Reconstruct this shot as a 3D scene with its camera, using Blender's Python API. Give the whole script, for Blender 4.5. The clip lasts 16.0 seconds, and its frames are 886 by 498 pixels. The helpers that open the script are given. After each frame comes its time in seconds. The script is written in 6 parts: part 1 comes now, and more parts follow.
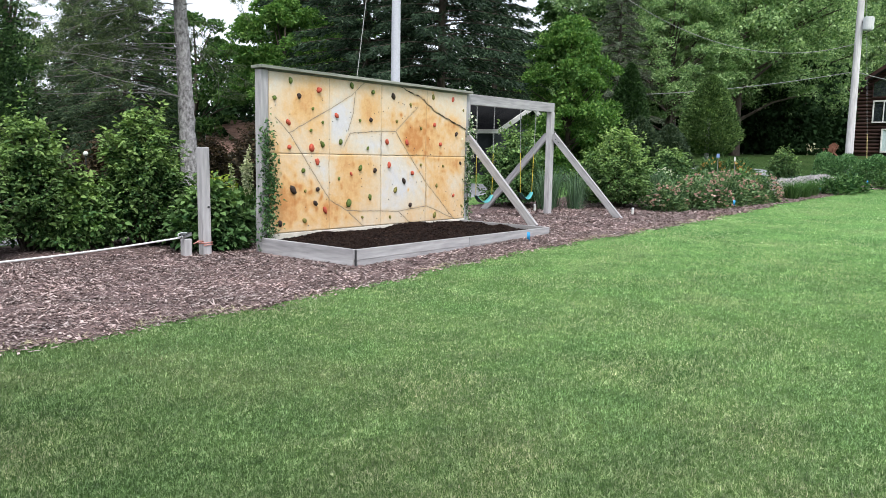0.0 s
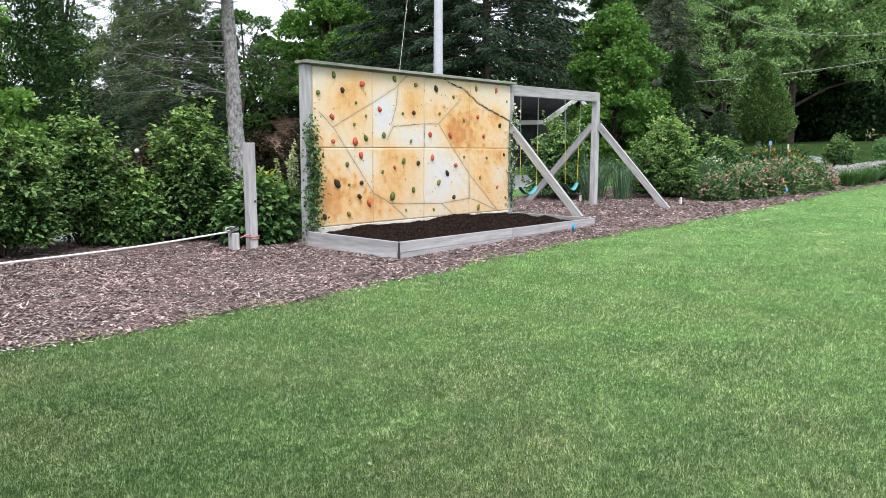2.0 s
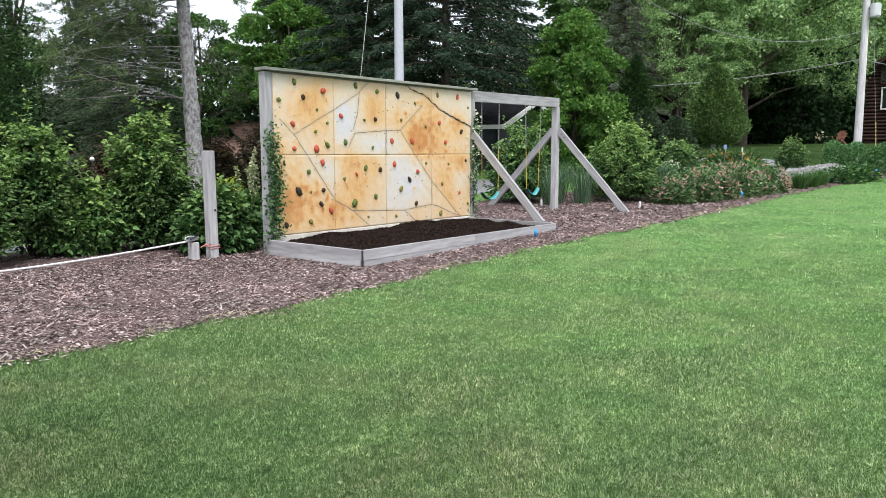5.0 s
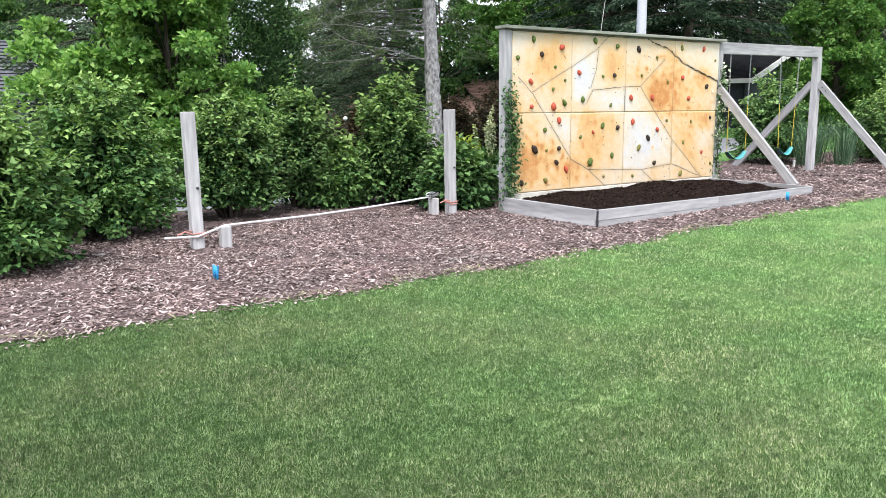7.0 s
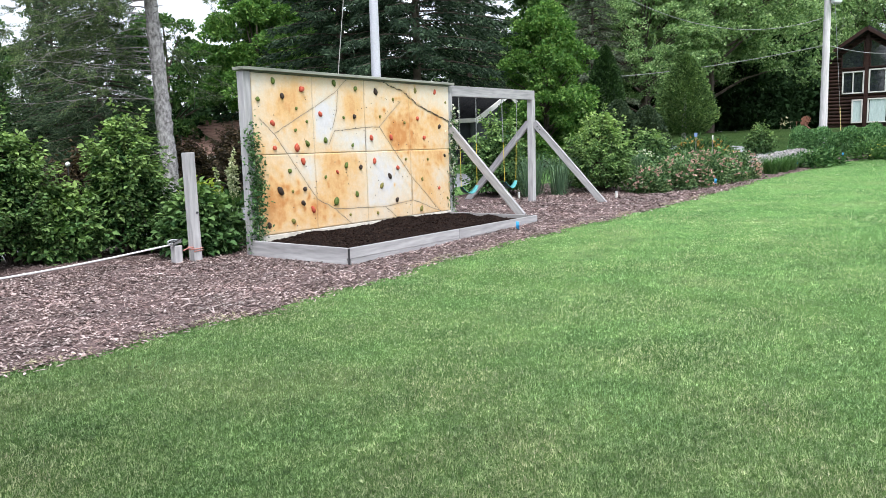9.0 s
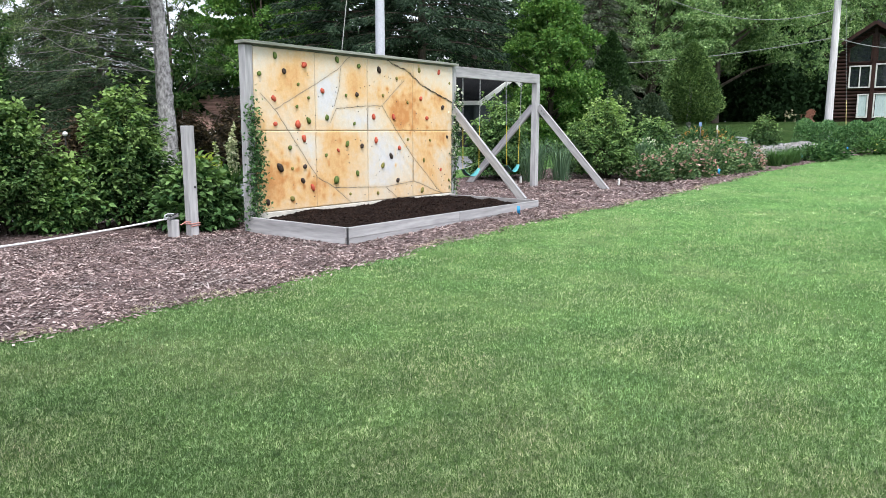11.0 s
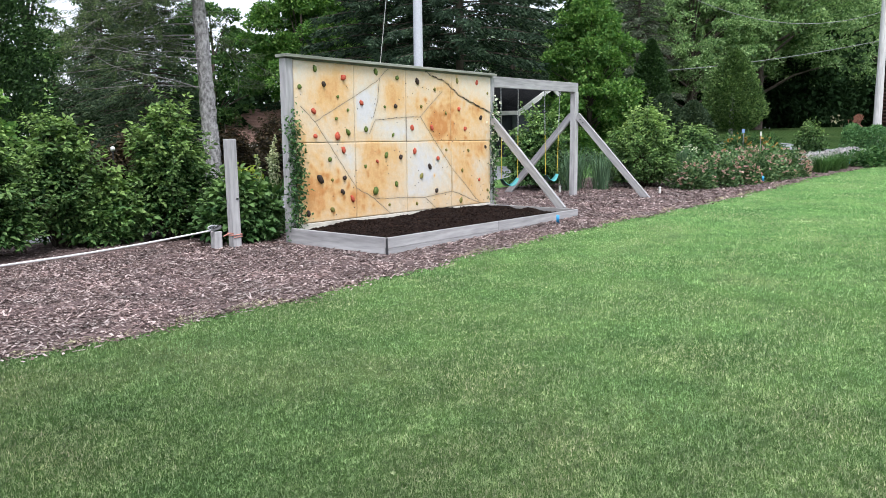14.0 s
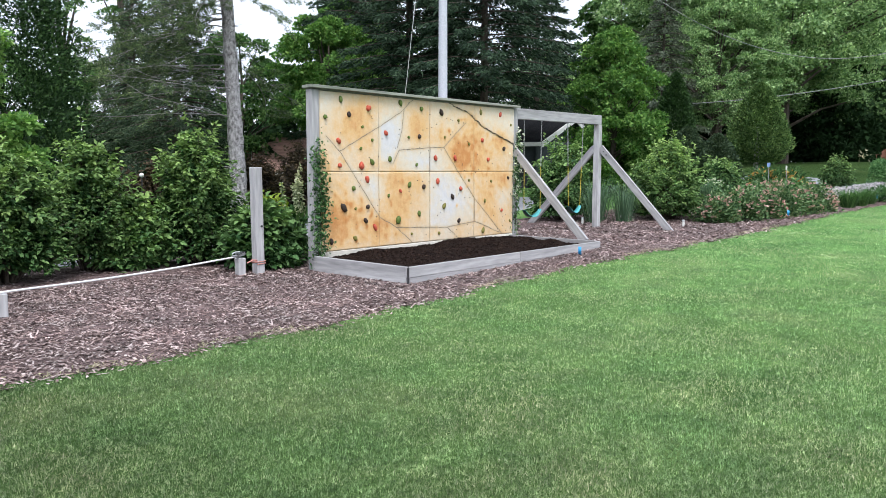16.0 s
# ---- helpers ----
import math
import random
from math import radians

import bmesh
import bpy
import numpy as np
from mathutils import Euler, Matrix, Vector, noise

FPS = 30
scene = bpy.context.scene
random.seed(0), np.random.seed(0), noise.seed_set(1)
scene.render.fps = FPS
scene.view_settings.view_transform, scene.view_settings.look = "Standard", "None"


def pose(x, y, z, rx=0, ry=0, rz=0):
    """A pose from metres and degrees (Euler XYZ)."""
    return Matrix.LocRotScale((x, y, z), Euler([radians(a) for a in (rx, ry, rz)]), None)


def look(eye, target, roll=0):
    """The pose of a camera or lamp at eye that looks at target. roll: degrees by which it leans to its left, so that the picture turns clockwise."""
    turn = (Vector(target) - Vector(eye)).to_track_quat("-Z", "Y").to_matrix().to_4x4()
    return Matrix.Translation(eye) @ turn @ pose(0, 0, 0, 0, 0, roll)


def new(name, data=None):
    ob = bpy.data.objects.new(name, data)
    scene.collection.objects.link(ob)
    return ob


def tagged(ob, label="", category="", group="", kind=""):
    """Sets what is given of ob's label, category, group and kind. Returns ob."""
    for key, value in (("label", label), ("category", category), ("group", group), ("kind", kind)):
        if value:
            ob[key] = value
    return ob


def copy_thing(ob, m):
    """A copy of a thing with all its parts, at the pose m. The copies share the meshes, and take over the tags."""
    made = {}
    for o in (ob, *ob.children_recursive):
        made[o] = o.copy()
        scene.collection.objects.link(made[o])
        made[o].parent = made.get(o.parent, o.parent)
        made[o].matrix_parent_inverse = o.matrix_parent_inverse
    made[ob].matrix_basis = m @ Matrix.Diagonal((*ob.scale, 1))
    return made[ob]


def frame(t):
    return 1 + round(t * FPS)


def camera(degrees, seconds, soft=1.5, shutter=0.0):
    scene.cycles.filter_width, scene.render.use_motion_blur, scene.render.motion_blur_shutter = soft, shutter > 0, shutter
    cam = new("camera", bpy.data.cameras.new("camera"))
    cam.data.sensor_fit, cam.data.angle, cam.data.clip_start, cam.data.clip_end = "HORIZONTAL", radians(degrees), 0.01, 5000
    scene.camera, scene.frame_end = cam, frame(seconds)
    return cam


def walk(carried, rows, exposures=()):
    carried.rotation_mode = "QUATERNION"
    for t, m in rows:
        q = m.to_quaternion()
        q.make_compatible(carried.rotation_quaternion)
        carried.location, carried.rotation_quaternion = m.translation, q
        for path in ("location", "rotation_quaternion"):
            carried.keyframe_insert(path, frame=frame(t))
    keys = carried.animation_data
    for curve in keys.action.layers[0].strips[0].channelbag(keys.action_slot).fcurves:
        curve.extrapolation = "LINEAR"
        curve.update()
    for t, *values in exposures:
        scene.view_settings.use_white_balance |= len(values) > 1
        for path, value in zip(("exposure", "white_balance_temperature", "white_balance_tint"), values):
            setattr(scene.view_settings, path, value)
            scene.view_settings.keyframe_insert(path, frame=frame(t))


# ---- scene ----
cam = camera(60.0, 16.0, 0.55)
PATH = [
    (0, (-7.425, -9.315, 1.51), (-5.873, -8.076, 1.271), 1.1),
    (0.5, (-7.377, -9.307, 1.512), (-5.821, -8.077, 1.257), 1.4),
    (1, (-7.375, -9.309, 1.498), (-5.831, -8.065, 1.232), 0.9),
    (1.5, (-7.371, -9.335, 1.517), (-5.853, -8.06, 1.248), 0.3),
    (2, (-7.388, -9.363, 1.5), (-5.918, -8.032, 1.241), 0.2),
    (2.5, (-7.377, -9.299, 1.497), (-5.938, -7.933, 1.248), 0.2),
    (3, (-7.397, -9.316, 1.507), (-5.92, -7.986, 1.281), 0.0),
    (3.5, (-7.369, -9.312, 1.503), (-5.835, -8.05, 1.276), -0.1),
    (3.7, (-7.364, -9.314, 1.505), (-5.813, -8.074, 1.265), -0.1),
    (5.8, (-7.418, -9.353, 1.584), (-5.928, -8.048, 1.303), -0.0),
    (6, (-7.413, -9.363, 1.575), (-6.052, -7.929, 1.278), 0.1),
    (6.5, (-7.454, -9.232, 1.575), (-6.371, -7.584, 1.239), 0.6),
    (7, (-7.476, -9.246, 1.559), (-6.38, -7.611, 1.205), -0.6),
    (7.5, (-7.482, -9.239, 1.584), (-6.212, -7.733, 1.237), -1.8),
    (8, (-7.541, -9.24, 1.599), (-6.102, -7.886, 1.289), -2.3),
    (8.5, (-7.562, -9.211, 1.587), (-6.017, -7.97, 1.316), -2.1),
    (8.7, (-7.556, -9.196, 1.583), (-5.981, -7.991, 1.322), -1.9),
    (10.8, (-7.462, -9.119, 1.554), (-5.878, -7.941, 1.237), -0.2),
    (11, (-7.457, -9.106, 1.557), (-5.88, -7.917, 1.246), 0.2),
    (11.5, (-7.48, -9.139, 1.546), (-5.914, -7.926, 1.269), 0.1),
    (12, (-7.443, -9.125, 1.543), (-5.89, -7.892, 1.288), -0.6),
    (12.5, (-7.466, -9.168, 1.553), (-5.932, -7.91, 1.293), -0.6),
    (13, (-7.457, -9.139, 1.559), (-5.935, -7.87, 1.288), -0.2),
    (13.5, (-7.469, -9.132, 1.56), (-5.951, -7.859, 1.28), -0.5),
    (14, (-7.46, -9.116, 1.542), (-5.942, -7.843, 1.259), -0.6),
    (14.5, (-7.468, -9.12, 1.545), (-5.955, -7.841, 1.273), -0.4),
    (15, (-7.45, -9.118, 1.551), (-5.94, -7.831, 1.299), -0.1),
    (15.5, (-7.461, -9.143, 1.557), (-5.959, -7.841, 1.338), 0.6),
    (16, (-7.477, -9.15, 1.556), (-5.991, -7.828, 1.349), 0.1),
]
walk(cam, [(t, look(eye, target, roll)) for t, eye, target, roll in PATH], ((0, 1.18, 6330, 10), (1.5, 1.2, 6330, 10), (2.5, 1.33, 6330, 10), (3.7, 1.2, 6330, 10), (6.0, 1.15, 6330, 10), (6.5, 1.4, 6280, 10), (7.0, 1.55, 6280, 10), (8.5, 1.42, 6250, 10), (11, 1.33, 6230, 10), (13, 1.2, 6230, 10), (16, 1.2, 6080, 10)))

# ---- world, sun, exposure ----
world = bpy.data.worlds.new("world")
scene.world = world
world.use_nodes = True
wn, wl = world.node_tree.nodes, world.node_tree.links
sky = wn.new("ShaderNodeTexSky")
sky.sky_type, sky.sun_disc = "NISHITA", False
sky.sun_elevation, sky.sun_rotation = radians(57), radians(219)
sky.air_density, sky.dust_density, sky.ozone_density = 1.0, 6.0, 2.0
wn["Background"].inputs["Strength"].default_value = 0.14
cloud = wn.new("ShaderNodeMix")
cloud.data_type = "RGBA"
cloud.inputs["Factor"].default_value = 0.75
for socket in cloud.inputs:
    if socket.name == "A" and socket.type == "RGBA":
        wl.new(sky.outputs["Color"], socket)
    if socket.name == "B" and socket.type == "RGBA":
        socket.default_value = (4.3, 4.45, 4.65, 1)
for socket in cloud.outputs:
    if socket.type == "RGBA":
        wl.new(socket, wn["Background"].inputs["Color"])

sun_data = bpy.data.lights.new("sun", "SUN")
sun_data.energy, sun_data.angle, sun_data.color = 1.3, radians(25), (1.0, 0.97, 0.92)
sun = new("sun", sun_data)
sun.matrix_world = look((-4, -5, 10), (0, 0, 0))


# ---- materials ----
def shader(name):
    m = bpy.data.materials.new(name)
    m.use_nodes = True
    nt = m.node_tree
    return m, nt, nt.nodes["Principled BSDF"]


def add(nt, kind, **values):
    n = nt.nodes.new(kind)
    for k, v in values.items():
        n.inputs[k].default_value = v
    return n


def noise_at(nt, scale, detail=5.0, stretch=(1, 1, 1), rough=0.55):
    co = nt.nodes.new("ShaderNodeTexCoord")
    mp = add(nt, "ShaderNodeMapping", Scale=stretch)
    nz = add(nt, "ShaderNodeTexNoise", Scale=scale, Detail=detail, Roughness=rough)
    nt.links.new(co.outputs["Object"], mp.inputs["Vector"])
    nt.links.new(mp.outputs["Vector"], nz.inputs["Vector"])
    return nz.outputs["Fac"]


def ramp(nt, fac, stops):
    r = nt.nodes.new("ShaderNodeValToRGB")
    e = r.color_ramp.elements
    while len(e) < len(stops):
        e.new(0.5)
    for el, (p, c) in zip(e, stops):
        el.position, el.color = p, (*c, 1)
    nt.links.new(fac, r.inputs["Fac"])
    return r.outputs["Color"]


def mix(nt, kind, fac, a, b):
    n = nt.nodes.new("ShaderNodeMix")
    n.data_type, n.blend_type = "RGBA", kind
    for sock, v in ((n.inputs[0], fac), (n.inputs[6], a), (n.inputs[7], b)):
        if isinstance(v, (int, float)):
            sock.default_value = v
        elif isinstance(v, tuple):
            sock.default_value = (*v, 1)
        else:
            nt.links.new(v, sock)
    return n.outputs[2]


def bumped(nt, bsdf, height, strength, distance):
    b = add(nt, "ShaderNodeBump", Strength=strength, Distance=distance)
    nt.links.new(height, b.inputs["Height"])
    nt.links.new(b.outputs["Normal"], bsdf.inputs["Normal"])


def surface(name, dark, light, scale=5, fine=70, rough=0.8, bump=0.3, dist=0.004, metal=0.0, stretch=(1, 1, 1), vary=0.0, gloss=0.3):
    """A material with broad and fine variation between two tones."""
    m, nt, b = shader(name)
    col = ramp(nt, noise_at(nt, scale, 6, stretch), [(0.3, dark), (0.7, light)])
    f = noise_at(nt, fine, 4, stretch)
    grain = ramp(nt, f, [(0.25, (0.72, 0.72, 0.72)), (0.75, (1.18, 1.18, 1.18))])
    col = mix(nt, "MULTIPLY", 1.0, col, grain)
    if vary:
        info = nt.nodes.new("ShaderNodeObjectInfo")
        col = mix(nt, "MULTIPLY", 1.0, col, ramp(nt, info.outputs["Random"], [(0, (1 - vary,) * 3), (1, (1 + vary,) * 3)]))
    nt.links.new(col, b.inputs["Base Color"])
    b.inputs["Roughness"].default_value, b.inputs["Metallic"].default_value = rough, metal
    b.inputs["Specular IOR Level"].default_value = gloss
    bumped(nt, b, f, bump, dist)
    return m


def plain(name, col, rough=0.5, metal=0.0):
    m, nt, b = shader(name)
    f = noise_at(nt, 40, 4)
    nt.links.new(mix(nt, "MULTIPLY", 1.0, col, ramp(nt, f, [(0.3, (0.88,) * 3), (0.7, (1.08,) * 3)])), b.inputs["Base Color"])
    b.inputs["Roughness"].default_value, b.inputs["Metallic"].default_value = rough, metal
    return m


def leafy(name, a, b_, c, through_leaf=0.3, rough=0.6, gloss=0.2):
    """Foliage: every leaf takes its own tone; some light passes through."""
    m, nt, b = shader(name)
    geo = nt.nodes.new("ShaderNodeNewGeometry")
    col = ramp(nt, geo.outputs["Random Per Island"], [(0.0, a), (0.55, b_), (1.0, c)])
    big = ramp(nt, noise_at(nt, 1.3, 2), [(0.3, (0.7, 0.75, 0.7)), (0.7, (1.2, 1.18, 1.1))])
    col = mix(nt, "MULTIPLY", 1.0, col, big)
    # young: paler tone for new growth, with light on the bush tops painted in.
    young = nt.nodes.new("ShaderNodeAttribute")
    young.attribute_name = "young"
    col = mix(nt, "MIX", young.outputs["Fac"], col, tuple(min(0.5, v * k) for v, k in zip(c, (1.32, 1.2, 1.0))))
    nt.links.new(col, b.inputs["Base Color"])
    b.inputs["Roughness"].default_value = rough
    b.inputs["Specular IOR Level"].default_value = gloss
    tr = nt.nodes.new("ShaderNodeBsdfTranslucent")
    nt.links.new(mix(nt, "MULTIPLY", 1.0, col, (1.22, 1.32, 0.8)), tr.inputs["Color"])
    ms = nt.nodes.new("ShaderNodeMixShader")
    ms.inputs[0].default_value = through_leaf
    nt.links.new(b.outputs[0], ms.inputs[1])
    nt.links.new(tr.outputs[0], ms.inputs[2])
    nt.links.new(ms.outputs[0], nt.nodes["Material Output"].inputs["Surface"])
    return m


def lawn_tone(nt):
    """Patchy growth over metres, plus painted light: brighter towards +x, shaded again beyond x=18."""
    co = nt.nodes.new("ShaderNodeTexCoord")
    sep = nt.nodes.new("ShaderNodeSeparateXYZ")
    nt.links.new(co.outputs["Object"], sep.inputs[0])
    light_by_x = add(nt, "ShaderNodeMapRange")
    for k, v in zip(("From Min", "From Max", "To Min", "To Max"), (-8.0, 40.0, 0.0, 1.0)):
        light_by_x.inputs[k].default_value = v
    nt.links.new(sep.outputs["X"], light_by_x.inputs["Value"])
    # Sunlit and shaded stretches of lawn are put into this ramp's colours.
    col = ramp(nt, light_by_x.outputs[0], [(0.0, (0.86, 0.74, 0.88)), (0.06, (1.16, 1.00, 1.18)), (0.115, (1.62, 1.42, 1.66)), (0.19, (1.84, 1.66, 1.92)), (0.33, (2.10, 1.98, 2.28)), (0.55, (2.10, 2.0, 2.3)), (0.72, (0.62, 0.55, 0.62))])
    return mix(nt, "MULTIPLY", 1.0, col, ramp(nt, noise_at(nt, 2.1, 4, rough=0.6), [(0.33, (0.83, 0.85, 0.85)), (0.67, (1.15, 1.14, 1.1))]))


def turf():
    m, nt, b = shader("turf")
    big = ramp(nt, noise_at(nt, 0.6, 5), [(0.32, (0.045, 0.102, 0.027)), (0.55, (0.070, 0.138, 0.040)), (0.75, (0.105, 0.155, 0.058))])
    f = noise_at(nt, 42, 6, rough=0.7)
    col = mix(nt, "MULTIPLY", 1.0, big, ramp(nt, f, [(0.35, (0.5, 0.55, 0.45)), (0.65, (1.35, 1.35, 1.3))]))
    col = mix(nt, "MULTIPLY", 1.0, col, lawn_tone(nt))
    nt.links.new(col, b.inputs["Base Color"])
    b.inputs["Roughness"].default_value = 0.95
    b.inputs["Specular IOR Level"].default_value = 0.03
    bumped(nt, b, f, 1.0, 0.04)
    return m


def blades():
    """Grass: each blade has its own tone; lush and dry patches show over metres."""
    m, nt, b = shader("grass_blade")
    geo = nt.nodes.new("ShaderNodeNewGeometry")
    lush = ramp(nt, geo.outputs["Random Per Island"], [(0.0, (0.058, 0.128, 0.036)), (0.5, (0.136, 0.258, 0.092)), (0.93, (0.192, 0.328, 0.138)), (1.0, (0.25, 0.345, 0.175))])
    dry = ramp(nt, geo.outputs["Random Per Island"], [(0.0, (0.080, 0.140, 0.044)), (0.5, (0.178, 0.264, 0.112)), (0.85, (0.245, 0.322, 0.160)), (1.0, (0.33, 0.365, 0.225))])
    patch = ramp(nt, noise_at(nt, 0.9, 5, rough=0.65), [(0.39, (0, 0, 0)), (0.63, (1, 1, 1))])
    col = mix(nt, "MIX", patch, lush, dry)
    col = mix(nt, "MULTIPLY", 1.0, col, ramp(nt, noise_at(nt, 9, 4, rough=0.7), [(0.34, (0.58, 0.62, 0.6)), (0.66, (1.22, 1.2, 1.15))]))
    col = mix(nt, "MULTIPLY", 1.0, col, ramp(nt, noise_at(nt, 34, 4, rough=0.7), [(0.34, (0.46, 0.49, 0.45)), (0.66, (1.54, 1.53, 1.5))]))
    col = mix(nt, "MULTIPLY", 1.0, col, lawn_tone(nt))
    nt.links.new(col, b.inputs["Base Color"])
    b.inputs["Roughness"].default_value = 0.6
    b.inputs["Specular IOR Level"].default_value = 0.15
    tr = nt.nodes.new("ShaderNodeBsdfTranslucent")
    nt.links.new(col, tr.inputs["Color"])
    ms = nt.nodes.new("ShaderNodeMixShader")
    ms.inputs[0].default_value = 0.1
    nt.links.new(b.outputs[0], ms.inputs[1])
    nt.links.new(tr.outputs[0], ms.inputs[2])
    nt.links.new(ms.outputs[0], nt.nodes["Material Output"].inputs["Surface"])
    return m


def rock_panel():
    """Cast climbing panel: cream resin with rust-coloured stains; 'tone' says how rusty, 'groove' marks the joints."""
    m, nt, b = shader("cast_rock_panel")
    tone = nt.nodes.new("ShaderNodeAttribute")
    tone.attribute_name = "tone"
    groove = nt.nodes.new("ShaderNodeAttribute")
    groove.attribute_name = "groove"
    n1, n2 = noise_at(nt, 2.6, 8, rough=0.65), noise_at(nt, 14, 7, rough=0.7)
    s = add(nt, "ShaderNodeMath")
    s.operation = "MULTIPLY_ADD"
    nt.links.new(n1, s.inputs[0])
    s.inputs[1].default_value = 1.1
    nt.links.new(tone.outputs["Fac"], s.inputs[2])
    s2 = add(nt, "ShaderNodeMath")
    s2.operation = "MULTIPLY_ADD"
    nt.links.new(n2, s2.inputs[0])
    s2.inputs[1].default_value = 0.5
    nt.links.new(s.outputs[0], s2.inputs[2])
    streak = add(nt, "ShaderNodeMath")
    streak.operation = "MULTIPLY_ADD"
    nt.links.new(noise_at(nt, 7, 6, (1, 1, 0.14), 0.7), streak.inputs[0])
    streak.inputs[1].default_value = 0.45
    nt.links.new(s2.outputs[0], streak.inputs[2])
    s2 = add(nt, "ShaderNodeMath")
    s2.operation = "SUBTRACT"
    nt.links.new(streak.outputs[0], s2.inputs[0])
    s2.inputs[1].default_value = 0.22
    sc = add(nt, "ShaderNodeMath")
    sc.operation = "MULTIPLY"
    nt.links.new(s2.outputs[0], sc.inputs[0])
    sc.inputs[1].default_value = 0.5
    col = ramp(nt, sc.outputs[0], [(0.24, (0.60, 0.595, 0.615)), (0.42, (0.64, 0.575, 0.48)), (0.60, (0.665, 0.52, 0.35)),
                                   (0.80, (0.66, 0.42, 0.19)), (1.0, (0.52, 0.23, 0.07))])
    fine = noise_at(nt, 60, 6)
    col = mix(nt, "MULTIPLY", 1.0, col, ramp(nt, fine, [(0.3, (0.93, 0.925, 0.91)), (0.65, (1.03, 1.03, 1.03))]))
    col = mix(nt, "MIX", groove.outputs["Fac"], col, (0.20, 0.17, 0.13))
    nt.links.new(col, b.inputs["Base Color"])
    b.inputs["Roughness"].default_value = 0.75
    bumped(nt, b, n2, 0.25, 0.008)
    return m


GREY_WOOD = surface("weathered_wood", (0.26, 0.258, 0.268), (0.44, 0.437, 0.452), 3, 22, 0.85, 0.4, 0.004, stretch=(0.12, 1, 1), vary=0.1)
PALE_WOOD = surface("pale_board", (0.55, 0.52, 0.46), (0.72, 0.69, 0.62), 3, 30, 0.8, 0.3, 0.003, stretch=(0.15, 1, 1))
BLEACHED = surface("bleached_pole_wood", (0.48, 0.47, 0.485), (0.70, 0.69, 0.71), 3, 20, 0.85, 0.4, 0.004, stretch=(1, 1, 0.1))
DARK_WOOD = surface("aged_cap_board", (0.13, 0.15, 0.12), (0.32, 0.33, 0.29), 3, 25, 0.9, 0.4, 0.004, stretch=(0.12, 1, 1))
PANEL = rock_panel()
TURF = turf()
SOIL = surface("dark_bark_mulch", (0.008, 0.005, 0.0045), (0.024, 0.014, 0.011), 9, 60, 0.95, 1.0, 0.03, gloss=0.1)
CHIPBED = surface("wood_chip_mulch", (0.06, 0.040, 0.039), (0.26, 0.185, 0.182), 22, 70, 0.95, 1.0, 0.03)
ASPHALT = surface("driveway_asphalt", (0.19, 0.2, 0.22), (0.27, 0.28, 0.31), 1.2, 120, 0.85, 0.5, 0.004)
BARK_GREY = surface("grey_bark", (0.11, 0.105, 0.105), (0.56, 0.55, 0.56), 15, 55, 0.95, 1.0, 0.05, stretch=(1, 1, 0.6))
BARK_DARK = surface("dark_bark", (0.035, 0.028, 0.022), (0.11, 0.09, 0.075), 4, 18, 0.95, 1.0, 0.03, stretch=(1, 1, 0.35))
DEADWOOD = surface("dead_twigs", (0.11, 0.105, 0.10), (0.28, 0.27, 0.262), 5, 30, 0.95, 0.3)
LEAF_BROAD = leafy("broad_leaf", (0.016, 0.050, 0.018), (0.048, 0.118, 0.041), (0.135, 0.245, 0.10), 0.2)
LEAF_SPRING = leafy("spring_leaf", (0.068, 0.16, 0.042), (0.18, 0.335, 0.095), (0.37, 0.53, 0.19), 0.38)
LEAF_WOOD = leafy("woodland_leaf", (0.028, 0.075, 0.024), (0.075, 0.155, 0.050), (0.17, 0.27, 0.10))
LEAF_HEDGE = leafy("hedge_leaf", (0.040, 0.105, 0.045), (0.105, 0.225, 0.098), (0.22, 0.37, 0.18))
LEAF_SHRUB = leafy("shrub_leaf", (0.020, 0.062, 0.024), (0.062, 0.145, 0.055), (0.205, 0.335, 0.145), 0.22)
LEAF_OLIVE = leafy("olive_leaf", (0.032, 0.084, 0.030), (0.104, 0.205, 0.072), (0.26, 0.40, 0.165), 0.22)
LEAF_DEEP = leafy("deep_green_leaf", (0.014, 0.045, 0.015), (0.050, 0.118, 0.040), (0.19, 0.31, 0.12), 0.2)
LEAF_LIGHT = leafy("young_leaf", (0.028, 0.082, 0.028), (0.082, 0.180, 0.060), (0.205, 0.335, 0.125), 0.2)
LEAF_TREE = leafy("tree_leaf", (0.062, 0.130, 0.056), (0.205, 0.330, 0.142), (0.46, 0.60, 0.33))
LEAF_MAPLE = leafy("maple_leaf", (0.04, 0.11, 0.025), (0.10, 0.215, 0.05), (0.22, 0.35, 0.10))
NEEDLE = leafy("spruce_needle", (0.010, 0.024, 0.014), (0.026, 0.052, 0.031), (0.068, 0.11, 0.066), 0.1, 0.7)
ARBOR = leafy("arborvitae_scale", (0.020, 0.050, 0.016), (0.086, 0.162, 0.050), (0.22, 0.32, 0.11), 0.1, 0.7)
NEEDLE_OLD = leafy("pale_needle", (0.036, 0.062, 0.030), (0.080, 0.122, 0.054), (0.165, 0.22, 0.092), 0.15, 0.7)
NEEDLE_GREY = leafy("young_needle", (0.020, 0.040, 0.024), (0.050, 0.084, 0.048), (0.115, 0.16, 0.090), 0.1, 0.7)
NEEDLE_PALE = leafy("grey_needle", (0.042, 0.058, 0.042), (0.09, 0.115, 0.082), (0.175, 0.205, 0.15), 0.1, 0.7)
CEDAR = leafy("cedar_scale", (0.011, 0.030, 0.010), (0.028, 0.066, 0.021), (0.065, 0.125, 0.040), 0.1, 0.7)
BLADE = blades()
